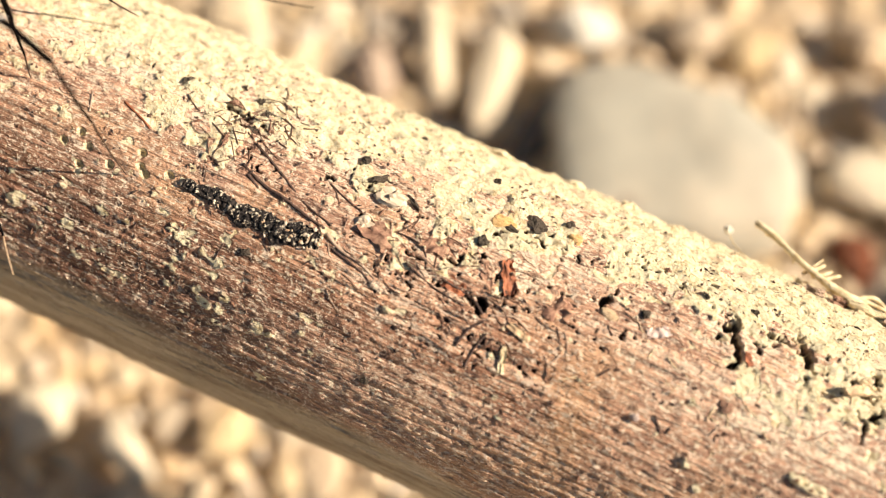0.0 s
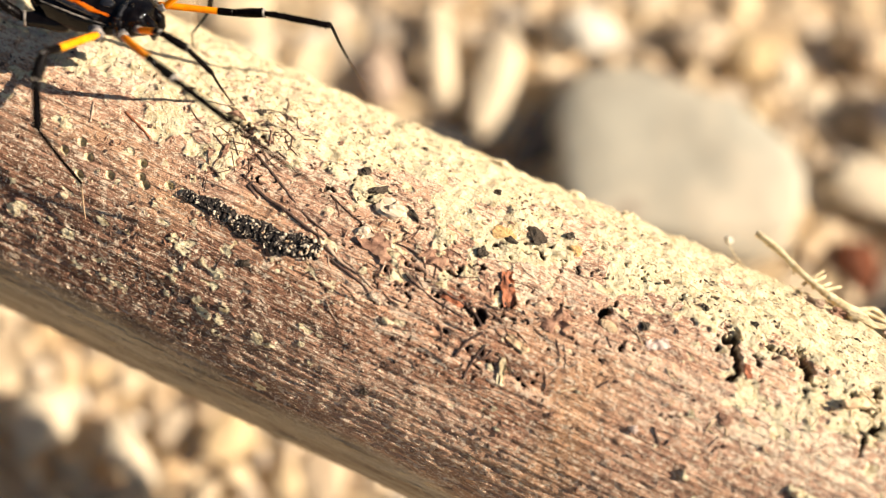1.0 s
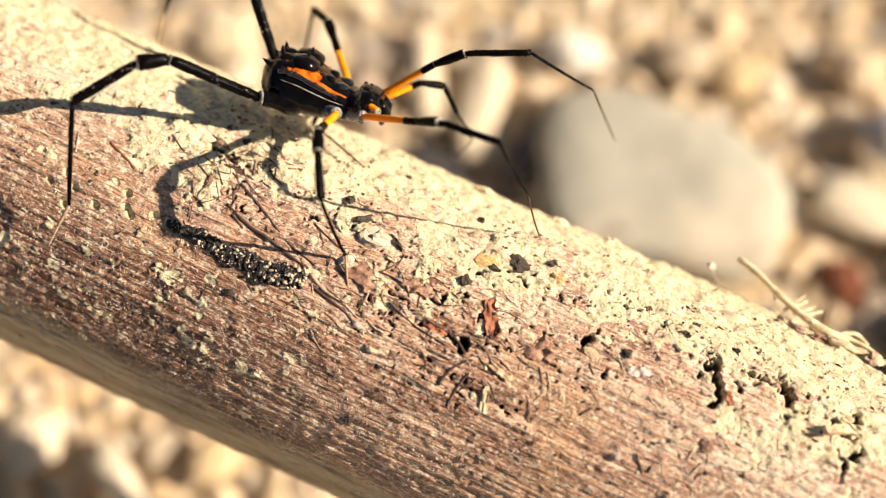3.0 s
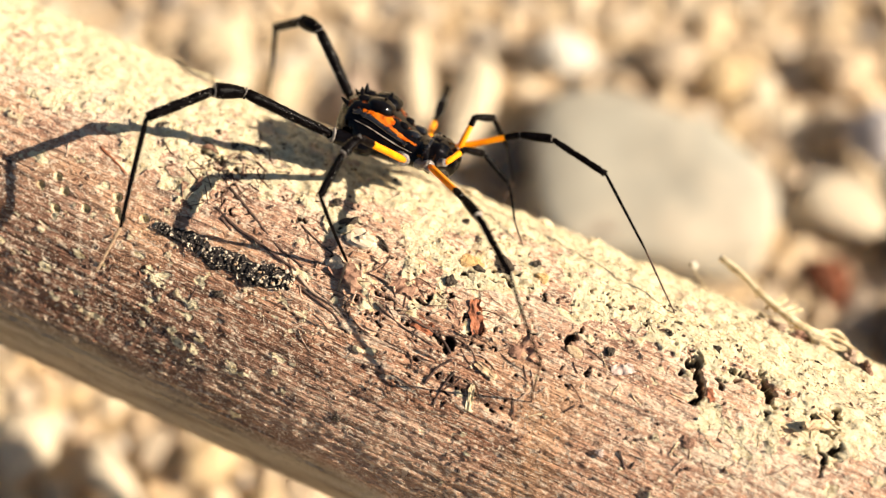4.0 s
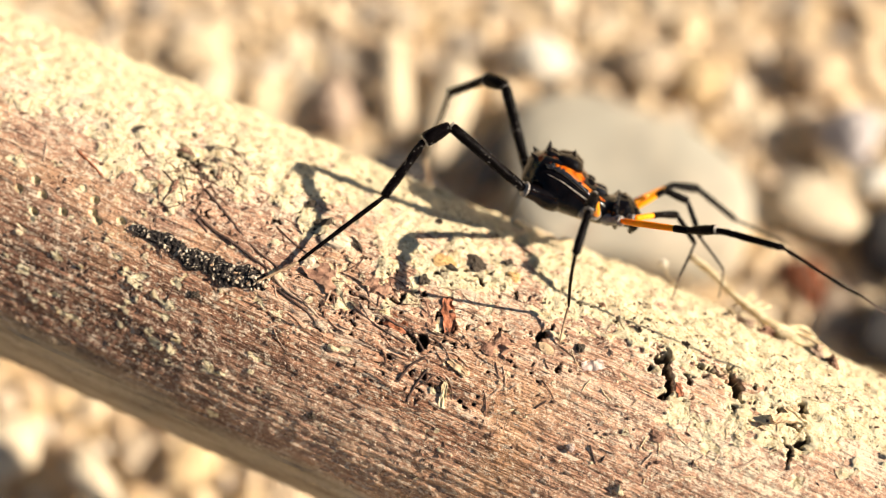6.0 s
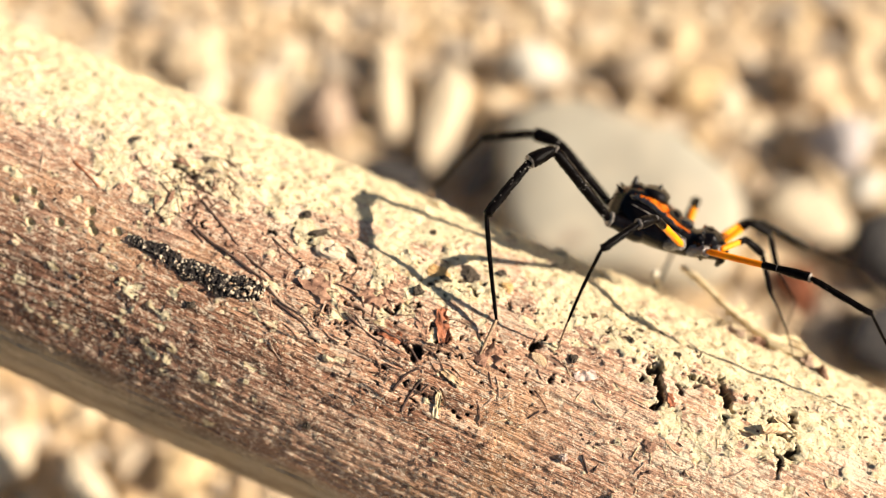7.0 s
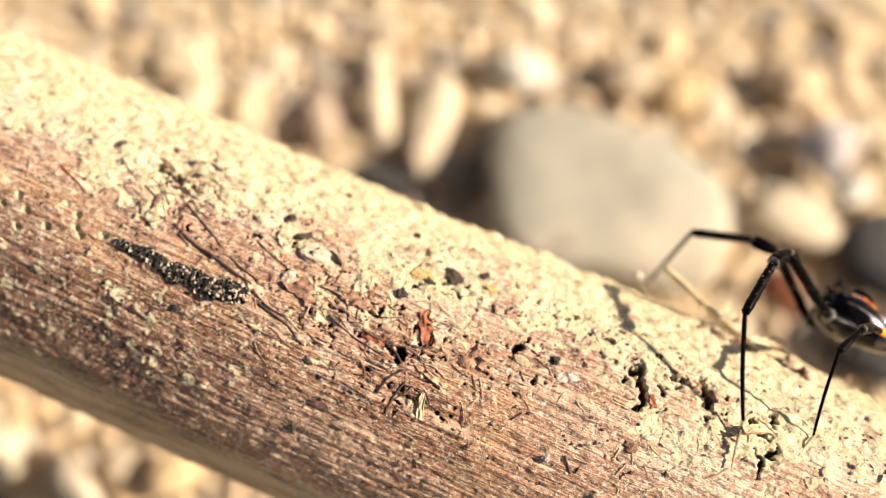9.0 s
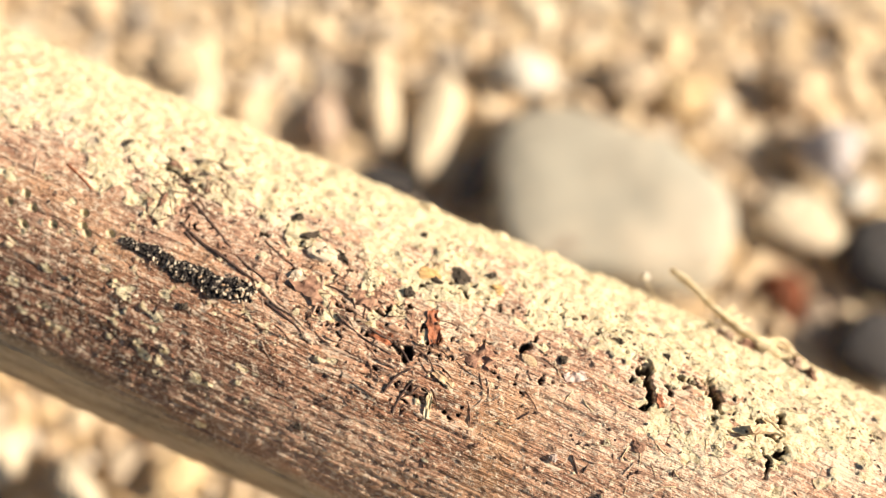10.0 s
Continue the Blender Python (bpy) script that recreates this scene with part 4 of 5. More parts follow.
for k, (s, d, sx, sy) in enumerate(((-20.1, -17.5, 0.7, 0.4), (-17.8, -11.3, 0.8, 0.5), (-17.6, -19.0, 0.6, 0.5), (-19.2, -3.7, 0.9, 0.35), (-20.4, -25.1, 0.35, 0.3), (-19.0, -13.6, 0.5, 0.4),
                                      (-16.6, -13.0, 0.45, 0.35), (-18.6, -22.4, 0.45, 0.4), (-24.4, -18.0, 0.7, 0.3), (-12.0, -24.0, 0.5, 0.3), (18.2, -22.0, 0.45, 0.3), (22.0, -24.0, 0.5, 0.3), (15.0, -26.0, 0.35, 0.3), (-6.3, -40.0, 0.4, 0.3))):
    lump("bark_crumb", s, d, (sx * 0.62, sy * 0.62, 0.20), 30 * k, BARK_DARK if k % 3 else BARK_BROWN, "dark bark crumb sunk in the cream crust", "crumb", 90 + k, -0.2, 0.9)
chip("bark_flake", 4.5, -0.8, (1.35, 0.48, 0.05), -62, BARK, "glossy red-brown bark flake lying on the branch", "flake", 0.02, 1)
chip("straw_chip", 6.55, 22.2, (1.0, 0.22, 0.10), -78, STRAW, "short pale straw splinter lying across the grain", "splinter", 0.03, 2)
chip("pale_flake", 16.0, -4.3, (0.85, 0.42, 0.02), 30, MICA, "thin pale translucent flake stuck on the wood", "flake", 0.05, 3)
chip("bark_flake", 8.6, 2.0, (1.1, 0.85, 0.05), 10, BARK_BROWN, "brown flat bark flake lying on the branch", "flake", 0.02, 4)
chip("bark_flake", -5.4, 3.8, (1.6, 0.75, 0.05), -15, BARK_BROWN, "brown flat bark flake lying on the branch", "flake", 0.02, 5)
chip("bark_flake", -1.2, -0.5, (1.2, 0.6, 0.05), 25, BARK_BROWN, "brown flat bark flake lying on the branch", "flake", 0.02, 6)
chip("bark_flake", 3.0, 1.5, (0.9, 0.35, 0.05), -50, BARK_BROWN, "small tan bark flake beside a red one", "flake", 0.02, 7)
chip("bark_flake", 1.0, 8.0, (1.1, 0.5, 0.05), -10, BARK, "reddish bark flake lying on the branch", "flake", 0.02, 8)
chip("straw_chip", 6.8, 13.0, (0.9, 0.3, 0.08), -20, SEED, "pale wedge of dry wood lying on the branch", "splinter", 0.1, 9)
chip("straw_chip", 30.4, -11.5, (1.1, 0.35, 0.18), 35, SEED, "tan wood chip lying in the crust", "splinter", 0.1, 10, 0.2, 15)
chip("straw_chip", 31.2, -15.0, (0.9, 0.28, 0.14), -30, STRAW, "pale wood chip lying in the crust", "splinter", 0.1, 11, 0.2, -10)
chip("bark_flake", 22.6, -8.0, (0.55, 0.25, 0.05), -60, BARK, "small orange-brown bark flake at a crack", "flake", 0.02, 12)
chip("straw_chip", 28.6, -9.0, (1.3, 0.25, 0.12), 8, STRAW, "pale straw splinter lying along the crust", "splinter", 0.04, 13)
chip("straw_chip", 31.8, 0.0, (1.0, 0.18, 0.10), -50, STRAW, "pale straw splinter at a dark crack", "splinter", 0.04, 14)


def twig():
    """The small broken straw twig that stands out along the branch's back, with torn fibres."""
    holder = new("straw_twig")
    tagged(holder, "pale broken straw twig with torn fibres along the branch's back", "twig")
    line = path_on_log([(20.4, -66), (22.4, -63), (24.6, -60), (27.5, -57), (30.5, -57)], [3.0, 2.2, 1.4, 0.5, 0.2], 6)
    bm = bmesh.new()
    tube(bm, line, [0.00022 + 0.00008 * math.sin(i * 0.35) + (0.00012 if i > 9 else 0) for i in range(len(line))], 9, 0.35, 4)
    part("stem", bm, STRAW, holder)
    for pts, li, r in (([(20.6, -61), (19.4, -64), (18.6, -66)], [0.0, 0.7, 1.35], 0.06), ([(25.6, -60), (26.6, -63)], [0.9, 1.9], 0.22), ([(26.6, -58), (28.0, -62)], [0.7, 1.6], 0.20), ([(24.2, -60), (23.6, -64)], [1.0, 2.6], 0.10), ([(25.2, -60), (26.4, -65)], [0.6, 2.2], 0.16), ([(26.0, -60), (27.2, -63), (27.6, -68)], [0.6, 1.6, 1.8], 0.14), ([(27.2, -56), (31.4, -58), (33.5, -58)], [0.5, 0.6, 0.3], 0.20), ([(29.5, -58), (31.0, -62), (32.4, -62)], [0.3, 1.0, 0.6], 0.26)):
        l2 = path_on_log(pts, li, 4)
        bm = bmesh.new()
        tube(bm, l2, [r * 0.001 * (1 - 0.6 * i / len(l2)) for i in range(len(l2))], 6, 0.4, r * 50)
        part("fibre", bm, STRAW, holder)
    lump("crust_lump", 18.6, -66, (0.35, 0.35, 0.35), 0, WHITE_STONE, "single white crumb beside the straw twig", "crumb", 120, 4.0)


twig()


# ---- the harvestman ----
def gloss(name, color, dark, rough, scale, spec=0.6, relief=0.00006, soft=0.0, ior=1.5):
    m = Mat(name, rough, spec)
    m.b.inputs["IOR"].default_value = ior
    n = m.noise(scale, 4, 0.6)
    c = m.mix(m.step(n, 0.35, 0.65), dark, color)
    m.bump(m.calc("ADD", m.noise(scale * 3, 3), m.calc("MULTIPLY", m.cells(scale * 4), 0.8)), 0.6, relief)
    if soft:
        m.b.inputs["Subsurface Weight"].default_value = soft
        m.b.inputs["Subsurface Radius"].default_value = (1.0, 0.35, 0.05)
        m.b.inputs["Subsurface Scale"].default_value = 0.0004
    return m.done(c, m.step(n, 0.3, 0.7, rough * 0.7, rough * 1.4))


SHELL = gloss("black_shell", (0.004, 0.003, 0.003), (0.0015, 0.001, 0.001), 0.08, 1300, 0.5, 0.00002, ior=1.28)
LEG_BLACK = gloss("black_leg", (0.0045, 0.0035, 0.0035), (0.0015, 0.001, 0.001), 0.2, 2500, 0.5, 0.00004, ior=1.12)
LEG_BROWN = gloss("brown_tarsus", (0.10, 0.055, 0.03), (0.04, 0.022, 0.014), 0.45, 2500, 0.3)
TARSUS = gloss("pale_tarsus", (0.42, 0.30, 0.18), (0.24, 0.15, 0.09), 0.5, 2500, 0.3)
ORANGE = gloss("orange_leg", (0.95, 0.345, 0.004), (0.88, 0.25, 0.003), 0.36, 900, 0.15, 0.00002, 0.3)
ORANGE_MARK = gloss("orange_marking", (0.92, 0.27, 0.006), (0.62, 0.10, 0.003), 0.30, 1500, 0.2, 0.00005)
RUST_MARK = gloss("rust_marking", (0.42, 0.085, 0.010), (0.09, 0.018, 0.004), 0.30, 1700, 0.2, 0.00006)
JOINT = gloss("pale_joint", (0.34, 0.30, 0.26), (0.10, 0.085, 0.07), 0.30, 2000, 0.4)
BEAD = gloss("shiny_bead", (0.016, 0.015, 0.016), (0.004, 0.004, 0.004), 0.07, 1300, 0.9, 0.000004)
GREY_SHELL = gloss("grey_coxa", (0.20, 0.195, 0.20), (0.06, 0.055, 0.055), 0.16, 900, 0.5, 0.00004)
OLIVE_MARK = gloss("olive_marking", (0.13, 0.12, 0.03), (0.03, 0.03, 0.01), 0.25, 1700, 0.3, 0.00004)
MM = 0.001

bug = new("harvestman")
tagged(bug, "long-legged black harvestman with orange thighs walking along a branch", "harvestman")

# stations of the trunk, in mm: along, half width, top, bottom
TRUNK = [(-5.0, 0.5, 0.9, 0.0), (-4.7, 1.6, 1.6, -0.9), (-3.9, 2.4, 2.1, -1.45), (-2.9, 2.75, 2.35, -1.75), (-1.8, 2.75, 2.35, -1.85), (-0.6, 2.5, 1.9, -1.8), (0.6, 2.2, 1.4, -1.65),
         (1.6, 2.0, 1.15, -1.5), (2.2, 1.85, 0.95, -1.35), (2.8, 1.95, 1.4, -1.15), (3.6, 1.8, 1.6, -0.95), (4.3, 1.4, 1.3, -0.7), (4.75, 0.7, 0.65, -0.3)]


def trunk_at(x, a, off=0.0):
    """A place on the trunk: x in mm along, a degrees from the back's middle, positive to its right side."""
    xs = [s[0] for s in TRUNK]
    hw, top, bot = (float(np.interp(x, xs, [s[k] for s in TRUNK])) for k in (1, 2, 3))
    mid, hz = (top + bot) / 2, (top - bot) / 2
    c, s = math.cos(radians(a)), math.sin(radians(a))
    e = 0.80
    y = -(hw + off) * math.copysign(abs(s) ** e, s)
    z = mid + (hz + off) * math.copysign(abs(c) ** (e if c > 0 else 0.7), c)
    return Vector((x * MM, y * MM, z * MM))


def build_trunk():
    bm = bmesh.new()
    nx, na = 60, 44
    rings = []
    for i in range(nx):
        x = -4.9 + 9.65 * i / (nx - 1)
        rings.append([])
        for k in range(na):
            p = trunk_at(x, 360 * k / na)
            p *= 1 + 0.022 * noise.noise(p * 2600) + 0.03 * noise.noise(p * 800)
            rings[-1].append(bm.verts.new(p))
    for a, b in zip(rings, rings[1:]):
        for k in range(na):
            bm.faces.new((a[k], b[k], b[(k + 1) % na], a[(k + 1) % na]))
    bm.faces.new(rings[0])
    bm.faces.new(rings[-1][::-1])
    bmesh.ops.recalc_face_normals(bm, faces=bm.faces)
    part("trunk", bm, SHELL, bug, "glossy black pear-shaped trunk")

    def marking(points, half, material, label):
        """A raised colour patch on the back along (x, angle) points; half widths in degrees."""
        bm = bmesh.new()
        n = 28
        k = np.linspace(0, 1, len(points))
        rows = []
        for i in range(n):
            u = i / (n - 1)
            x = float(np.interp(u, k, [p[0] for p in points]))
            a = float(np.interp(u, k, [p[1] for p in points]))
            h = float(np.interp(u, k, half)) * (1 + 0.35 * noise.noise(Vector((x * 2.1, a * 0.05, 2))))
            rows.append([bm.verts.new(trunk_at(x + 0.12 * noise.noise(Vector((v, x * 3, 1))), a + v * h, 0.035 * (1 - v ** 4) - 0.015)) for v in np.linspace(-1, 1, 9)])
        for a, b in zip(rows, rows[1:]):
            for j in range(8):
                bm.faces.new((a[j], a[j + 1], b[j + 1], b[j]))
        bmesh.ops.solidify(bm, geom=bm.faces[:], thickness=0.05 * MM)
        part("marking", bm, material, bug, label)

    for sd in (1, -1):
        marking([(-2.9, 48 * sd), (-1.9, 46 * sd), (-1.0, 40 * sd), (-0.3, 36 * sd)], [4, 9, 17, 10], ORANGE_MARK, "orange patch on the back")
        marking([(-0.9, 44 * sd), (0.2, 50 * sd), (1.1, 52 * sd), (1.9, 50 * sd)], [9, 6, 7, 3], ORANGE_MARK, "orange streak along the flank's upper edge")
        marking([(-1.3, 40 * sd), (-0.9, 24 * sd), (-0.4, 12 * sd), (0.9, 9 * sd)], [8, 6, 3, 2], RUST_MARK, "rust-red edge of the back")
        marking([(-4.3, 40 * sd), (-3.8, 34 * sd), (-3.2, 30 * sd), (-2.7, 20 * sd)], [14, 24, 19, 12], RUST_MARK, "brown patch on the back's rear")
        marking([(-4.5, 66 * sd), (-4.1, 62 * sd), (-3.7, 57 * sd)], [6, 12, 5], OLIVE_MARK, "olive patch low on the back's rear")
        # beaded ridge along the flank, over a smooth fold
        bm = bmesh.new()
        tube(bm, [trunk_at(-3.6 + 4.9 * k / 15, (58 + 6 * k / 15) * sd, 0.02) for k in range(16)], [(0.05 + 0.17 * math.sin(math.pi * (k + 0.6) / 16.2)) * MM for k in range(16)], 10, 0.25, 5)
        rng = random.Random(11)
        for k in range(34):
            u = rng.random()
            p = trunk_at(-3.5 + 4.6 * u, (58 + 6 * u + rng.uniform(-5, 4)) * sd, 0.10)
            bmesh.ops.create_icosphere(bm, subdivisions=2, radius=rng.uniform(0.08, 0.19) * MM, matrix=Matrix.Translation(p))
        part("flank_ridge", bm, BEAD, bug, "row of shiny black beads along the flank")
        bm = bmesh.new()
        tube(bm, [trunk_at(-3.2 + 5.0 * k / 15, (77 + 3 * k / 15) * sd, 0.02) for k in range(16)], [(0.02 + 0.035 * math.sin(math.pi * (k + 0.6) / 16.2)) * MM for k in range(16)], 8, 0.2, 9)
        part("flank_line", bm, JOINT, bug, "thin pale seam under the beads of the flank")
        # low dark bulges on the back
        for x, y, r, sx in ((-1.9, 0.85, 1.1, 1.1), (0.2, 0.7, 0.45, 1.1), (1.25, 0.75, 0.5, 1.3), (-3.4, 0.7, 0.6, 1.0)):
            bm = bmesh.new()
            bmesh.ops.create_uvsphere(bm, u_segments=20, v_segments=12, radius=r * MM)
            bmesh.ops.scale(bm, vec=(sx, 1, 0.6), verts=bm.verts)
            for v in bm.verts:
                v.co *= 1 + 0.10 * noise.noise(v.co * 2600 + Vector((x, y, 0)))
            top = trunk_at(x, math.degrees(math.asin(min(1, y / 2.6))) * sd)
            bmesh.ops.translate(bm, vec=(x * MM, -y * sd * MM, top.z - 0.12 * r * MM), verts=bm.verts)
            part("bulge", bm, BEAD if x > 1 else SHELL, bug, "low glossy black bulge on the back")

    # beaded ridge across the front shield
    bm = bmesh.new()
    tube(bm, [trunk_at(2.75, -84 + 168 * k / 20, 0.03) for k in range(21)], [(0.16 + 0.05 * math.sin(k * 2.1)) * MM for k in range(21)], 10, 0.2, 7)
    for k in range(15):
        bmesh.ops.create_icosphere(bm, subdivisions=2, radius=(0.12 + 0.03 * math.sin(k * 1.7)) * MM, matrix=Matrix.Translation(trunk_at(2.75, -82 + 164 * k / 14, 0.13)))
    part("shield_ridge", bm, BEAD, bug, "glossy beaded ridge across the front shield")

    def spine(at, way, length, r):
        line = [Vector(at) * MM + Vector(way).normalized() * (length * MM * u / 6) for u in range(7)]
        bm = bmesh.new()
        tube(bm, line, [r * MM * (1 - u / 6) ** 0.8 + 0.01 * MM for u in range(7)], 8)
        part("spine", bm, SHELL, bug, "sharp black spine")

    for sd in (1, -1):
        spine((-1.75, -0.65 * sd, 2.35), (-0.1, -0.05 * sd, 1), 0.75, 0.30)
        spine((-3.7, -0.5 * sd, 2.0), (-0.25, -0.1 * sd, 1), 0.95, 0.34)
        spine((-4.3, -1.3 * sd, 1.35), (-1, -0.3 * sd, 0.55), 0.85, 0.28)
    # the front: eye mound, jaws and feelers
    bm = bmesh.new()
    bmesh.ops.create_uvsphere(bm, u_segments=18, v_segments=12, radius=0.52 * MM)
    bmesh.ops.scale(bm, vec=(1.2, 1.4, 0.55), verts=bm.verts)
    bmesh.ops.translate(bm, vec=(3.2 * MM, 0, 1.35 * MM), verts=bm.verts)
    mound = part("eye_mound", bm, SHELL, bug)
    for sd in (1, -1):
        bm = bmesh.new()
        bmesh.ops.create_uvsphere(bm, u_segments=12, v_segments=8, radius=0.2 * MM)
        bmesh.ops.translate(bm, vec=(3.25 * MM, -0.60 * sd * MM, 1.45 * MM), verts=bm.verts)
        part("eye", bm, SHELL, mound)
        bm = bmesh.new()
        tube(bm, [Vector(p) * MM for p in ((3.7, -0.5 * sd, 0.5), (4.4, -0.55 * sd, 0.7), (4.8, -0.55 * sd, 0.3), (4.9, -0.5 * sd, -0.4), (4.8, -0.35 * sd, -1.0))], [0.35 * MM, 0.45 * MM, 0.45 * MM, 0.38 * MM, 0.16 * MM], 12)
        part("jaw", bm, SHELL, bug, "glossy black jaw")
        bm = bmesh.new()
        tube(bm, [Vector(p) * MM for p in ((2.6, -1.2 * sd, 0.95), (2.75, -1.65 * sd, 0.85), (2.9, -2.0 * sd, 0.3), (3.05, -2.0 * sd, -0.4), (3.5, -1.6 * sd, -0.9))], [0.15 * MM, 0.33 * MM, 0.34 * MM, 0.32 * MM, 0.15 * MM], 12)
        part("feeler", bm, SHELL, bug, "short glossy black folded feeler")


build_trunk()

# legs: hip in mm, lengths of thigh, knee, shin, foot and toe in mm, radii at their ends
HIPS = {"4": (-4.32, -3.08, -0.83), "3": (1.62, -2.83, -0.31), "2": (3.60, -2.50, 0.0), "1": (4.50, -1.80, 0.50)}
COXA = {"4": ((-1.6, -1.5, -0.9), 0.95, 0.62), "3": ((0.6, -1.4, -0.8), 0.62, 0.50), "2": ((2.4, -1.2, -0.6), 0.55, 0.45), "1": ((3.5, -0.9, -0.1), 0.42, 0.32)}
LENGTHS = {"4": (7.56, 2.29, 5.29, 8.16, 3.60), "3": (6.19, 1.89, 3.42, 6.97, 3.01), "2": (5.84, 2.61, 5.02, 6.49, 6.23), "1": (3.00, 2.14, 3.27, 3.35, 2.38)}
RADII = {"4": ((0.36, 0.42), (0.38, 0.54), (0.32, 0.36), (0.21, 0.15), (0.14, 0.07)), "3": ((0.29, 0.26), (0.28, 0.40), (0.25, 0.30), (0.16, 0.11), (0.10, 0.06)),
         "2": ((0.26, 0.24), (0.25, 0.34), (0.22, 0.24), (0.13, 0.10), (0.09, 0.05)), "1": ((0.24, 0.22), (0.21, 0.28), (0.19, 0.21), (0.12, 0.09), (0.08, 0.05))}
SEGMENTS = ("thigh", "knee", "shin", "foot", "toe")


def limb(name, length, r0, r1, material, parent, kind, seed):
    """One rigid leg segment along its own x, with bristles on the thick ones."""
    bm = bmesh.new()
    n = 14
    line, radii = [], []
    for i in range(n):
        u = i / (n - 1)
        swell = {"knee": 0.25 * math.sin(u * 3.1), "thigh": 0.06 * math.sin(u * 3.1), "shin": 0.10 * math.sin(u * 3.1)}.get(kind, 0.0)
        tip = 0.75 if u in (0.0, 1.0) else 1.0
        line.append(Vector((u * length * MM, 0, (0.015 * math.sin(u * 3.1) * length * MM) if kind in ("toe", "foot") else 0)))
        radii.append((r0 + (r1 - r0) * u) * (1 + swell) * tip * MM)
    tube(bm, line, radii, 12, 0.05 if material is ORANGE else 0.16, seed)
    if kind in ("thigh", "knee", "shin") and r0 > 0.2 and material is not ORANGE:
        rng = random.Random(seed)
        for k in range(int(length * 22)):
            u, a = rng.random(), rng.random() * 6.283
            r = (r0 + (r1 - r0) * u) * MM
            p = Vector((u * length * MM, math.cos(a) * r, math.sin(a) * r))
            bmesh.ops.create_icosphere(bm, subdivisions=1, radius=0.050 * MM * rng.uniform(0.6, 2.0), matrix=Matrix.Translation(p))
    seg = part(name, bm, material, parent)
    if kind in ("thigh", "knee", "shin") and r0 > 0.3:
        bm = bmesh.new()
        rng = random.Random(seed + 40)
        for k in range(int(length * 7)):
            u, a = rng.random(), rng.random() * 6.283
            r = (r0 + (r1 - r0) * u) * 1.1 * MM
            bmesh.ops.create_icosphere(bm, subdivisions=1, radius=0.045 * MM * rng.uniform(0.5, 1.5), matrix=Matrix.Translation((u * length * MM, math.cos(a) * r, math.sin(a) * r)))
        part("granules", bm, JOINT, seg, "pale dusty granules on the leg")
    return seg


def build_leg(side, k):
    sg = 1 if side == "R" else -1
    hip = Vector((HIPS[k][0], HIPS[k][1] * sg, HIPS[k][2])) * MM
    root, ra, rb = COXA[k]
    root = Vector((root[0], root[1] * sg, root[2])) * MM
    bm = bmesh.new()
    line = [root.lerp(hip, u / 8) for u in range(9)]
    tube(bm, line, [((ra + (rb - ra) * u / 8) * (1 + 0.12 * math.sin(u * 0.8))) * MM * (0.8 if u == 8 else 1) for u in range(9)], 14, 0.06, 3)
    coxa = part("hip_joint", bm, SHELL if k == "4" else GREY_SHELL, bug, "glossy dark hip joint")
    bm = bmesh.new()
    d = (hip - root).normalized()
    tube(bm, [hip - d * 0.16 * MM, hip - d * 0.08 * MM, hip + d * 0.02 * MM], [rb * 0.99 * MM, rb * 1.02 * MM, rb * 0.9 * MM], 14)
    part("rim", bm, JOINT, coxa, "pale rim of the hip joint")
    segs = []
    for j, name in enumerate(SEGMENTS):
        length = LENGTHS[k][j]
        r0, r1 = RADII[k][j]
        if name == "thigh" and k != "4":
            seg = limb(name, length, r0, r1, ORANGE, bug, name, j + 7)
            tagged(seg, "bright orange thigh")
            bm = bmesh.new()
            u0 = 0.80 if k == "2" else 0.72
            line = [Vector(((u0 + (1 - u0) * q / 6) * length * MM, 0, 0)) for q in range(7)]
            tube(bm, line, [(r0 + (r1 - r0) * (u0 + (1 - u0) * q / 6)) * (1.13 + 0.05 * (q > 0)) * MM for q in range(7)], 12, 0.05, 2)
            part("thigh_tip", bm, LEG_BLACK, seg, "black outer end of the thigh")
        else:
            mat_ = {"foot": LEG_BLACK, "toe": TARSUS if k in "43" else LEG_BROWN}.get(name, LEG_BLACK)
            seg = limb(name, length, r0, r1, mat_, bug, name, j + 3)
            if name == "toe":
                tagged(seg, "pale brown slender toe")
        if name in ("thigh", "knee"):
            bm = bmesh.new()
            line = [Vector(((length + o) * MM, 0, 0)) for o in (-0.05, -0.02, 0.02)]
            tube(bm, line, [r1 * 1.03 * MM, r1 * 1.04 * MM, r1 * 0.85 * MM], 12)
            part("joint_ring", bm, JOINT, seg, "pale ring at the joint")
        segs.append(seg)
    return segs


LEGS = {side + k: build_leg(side, k) for side in "RL" for k in "4321"}

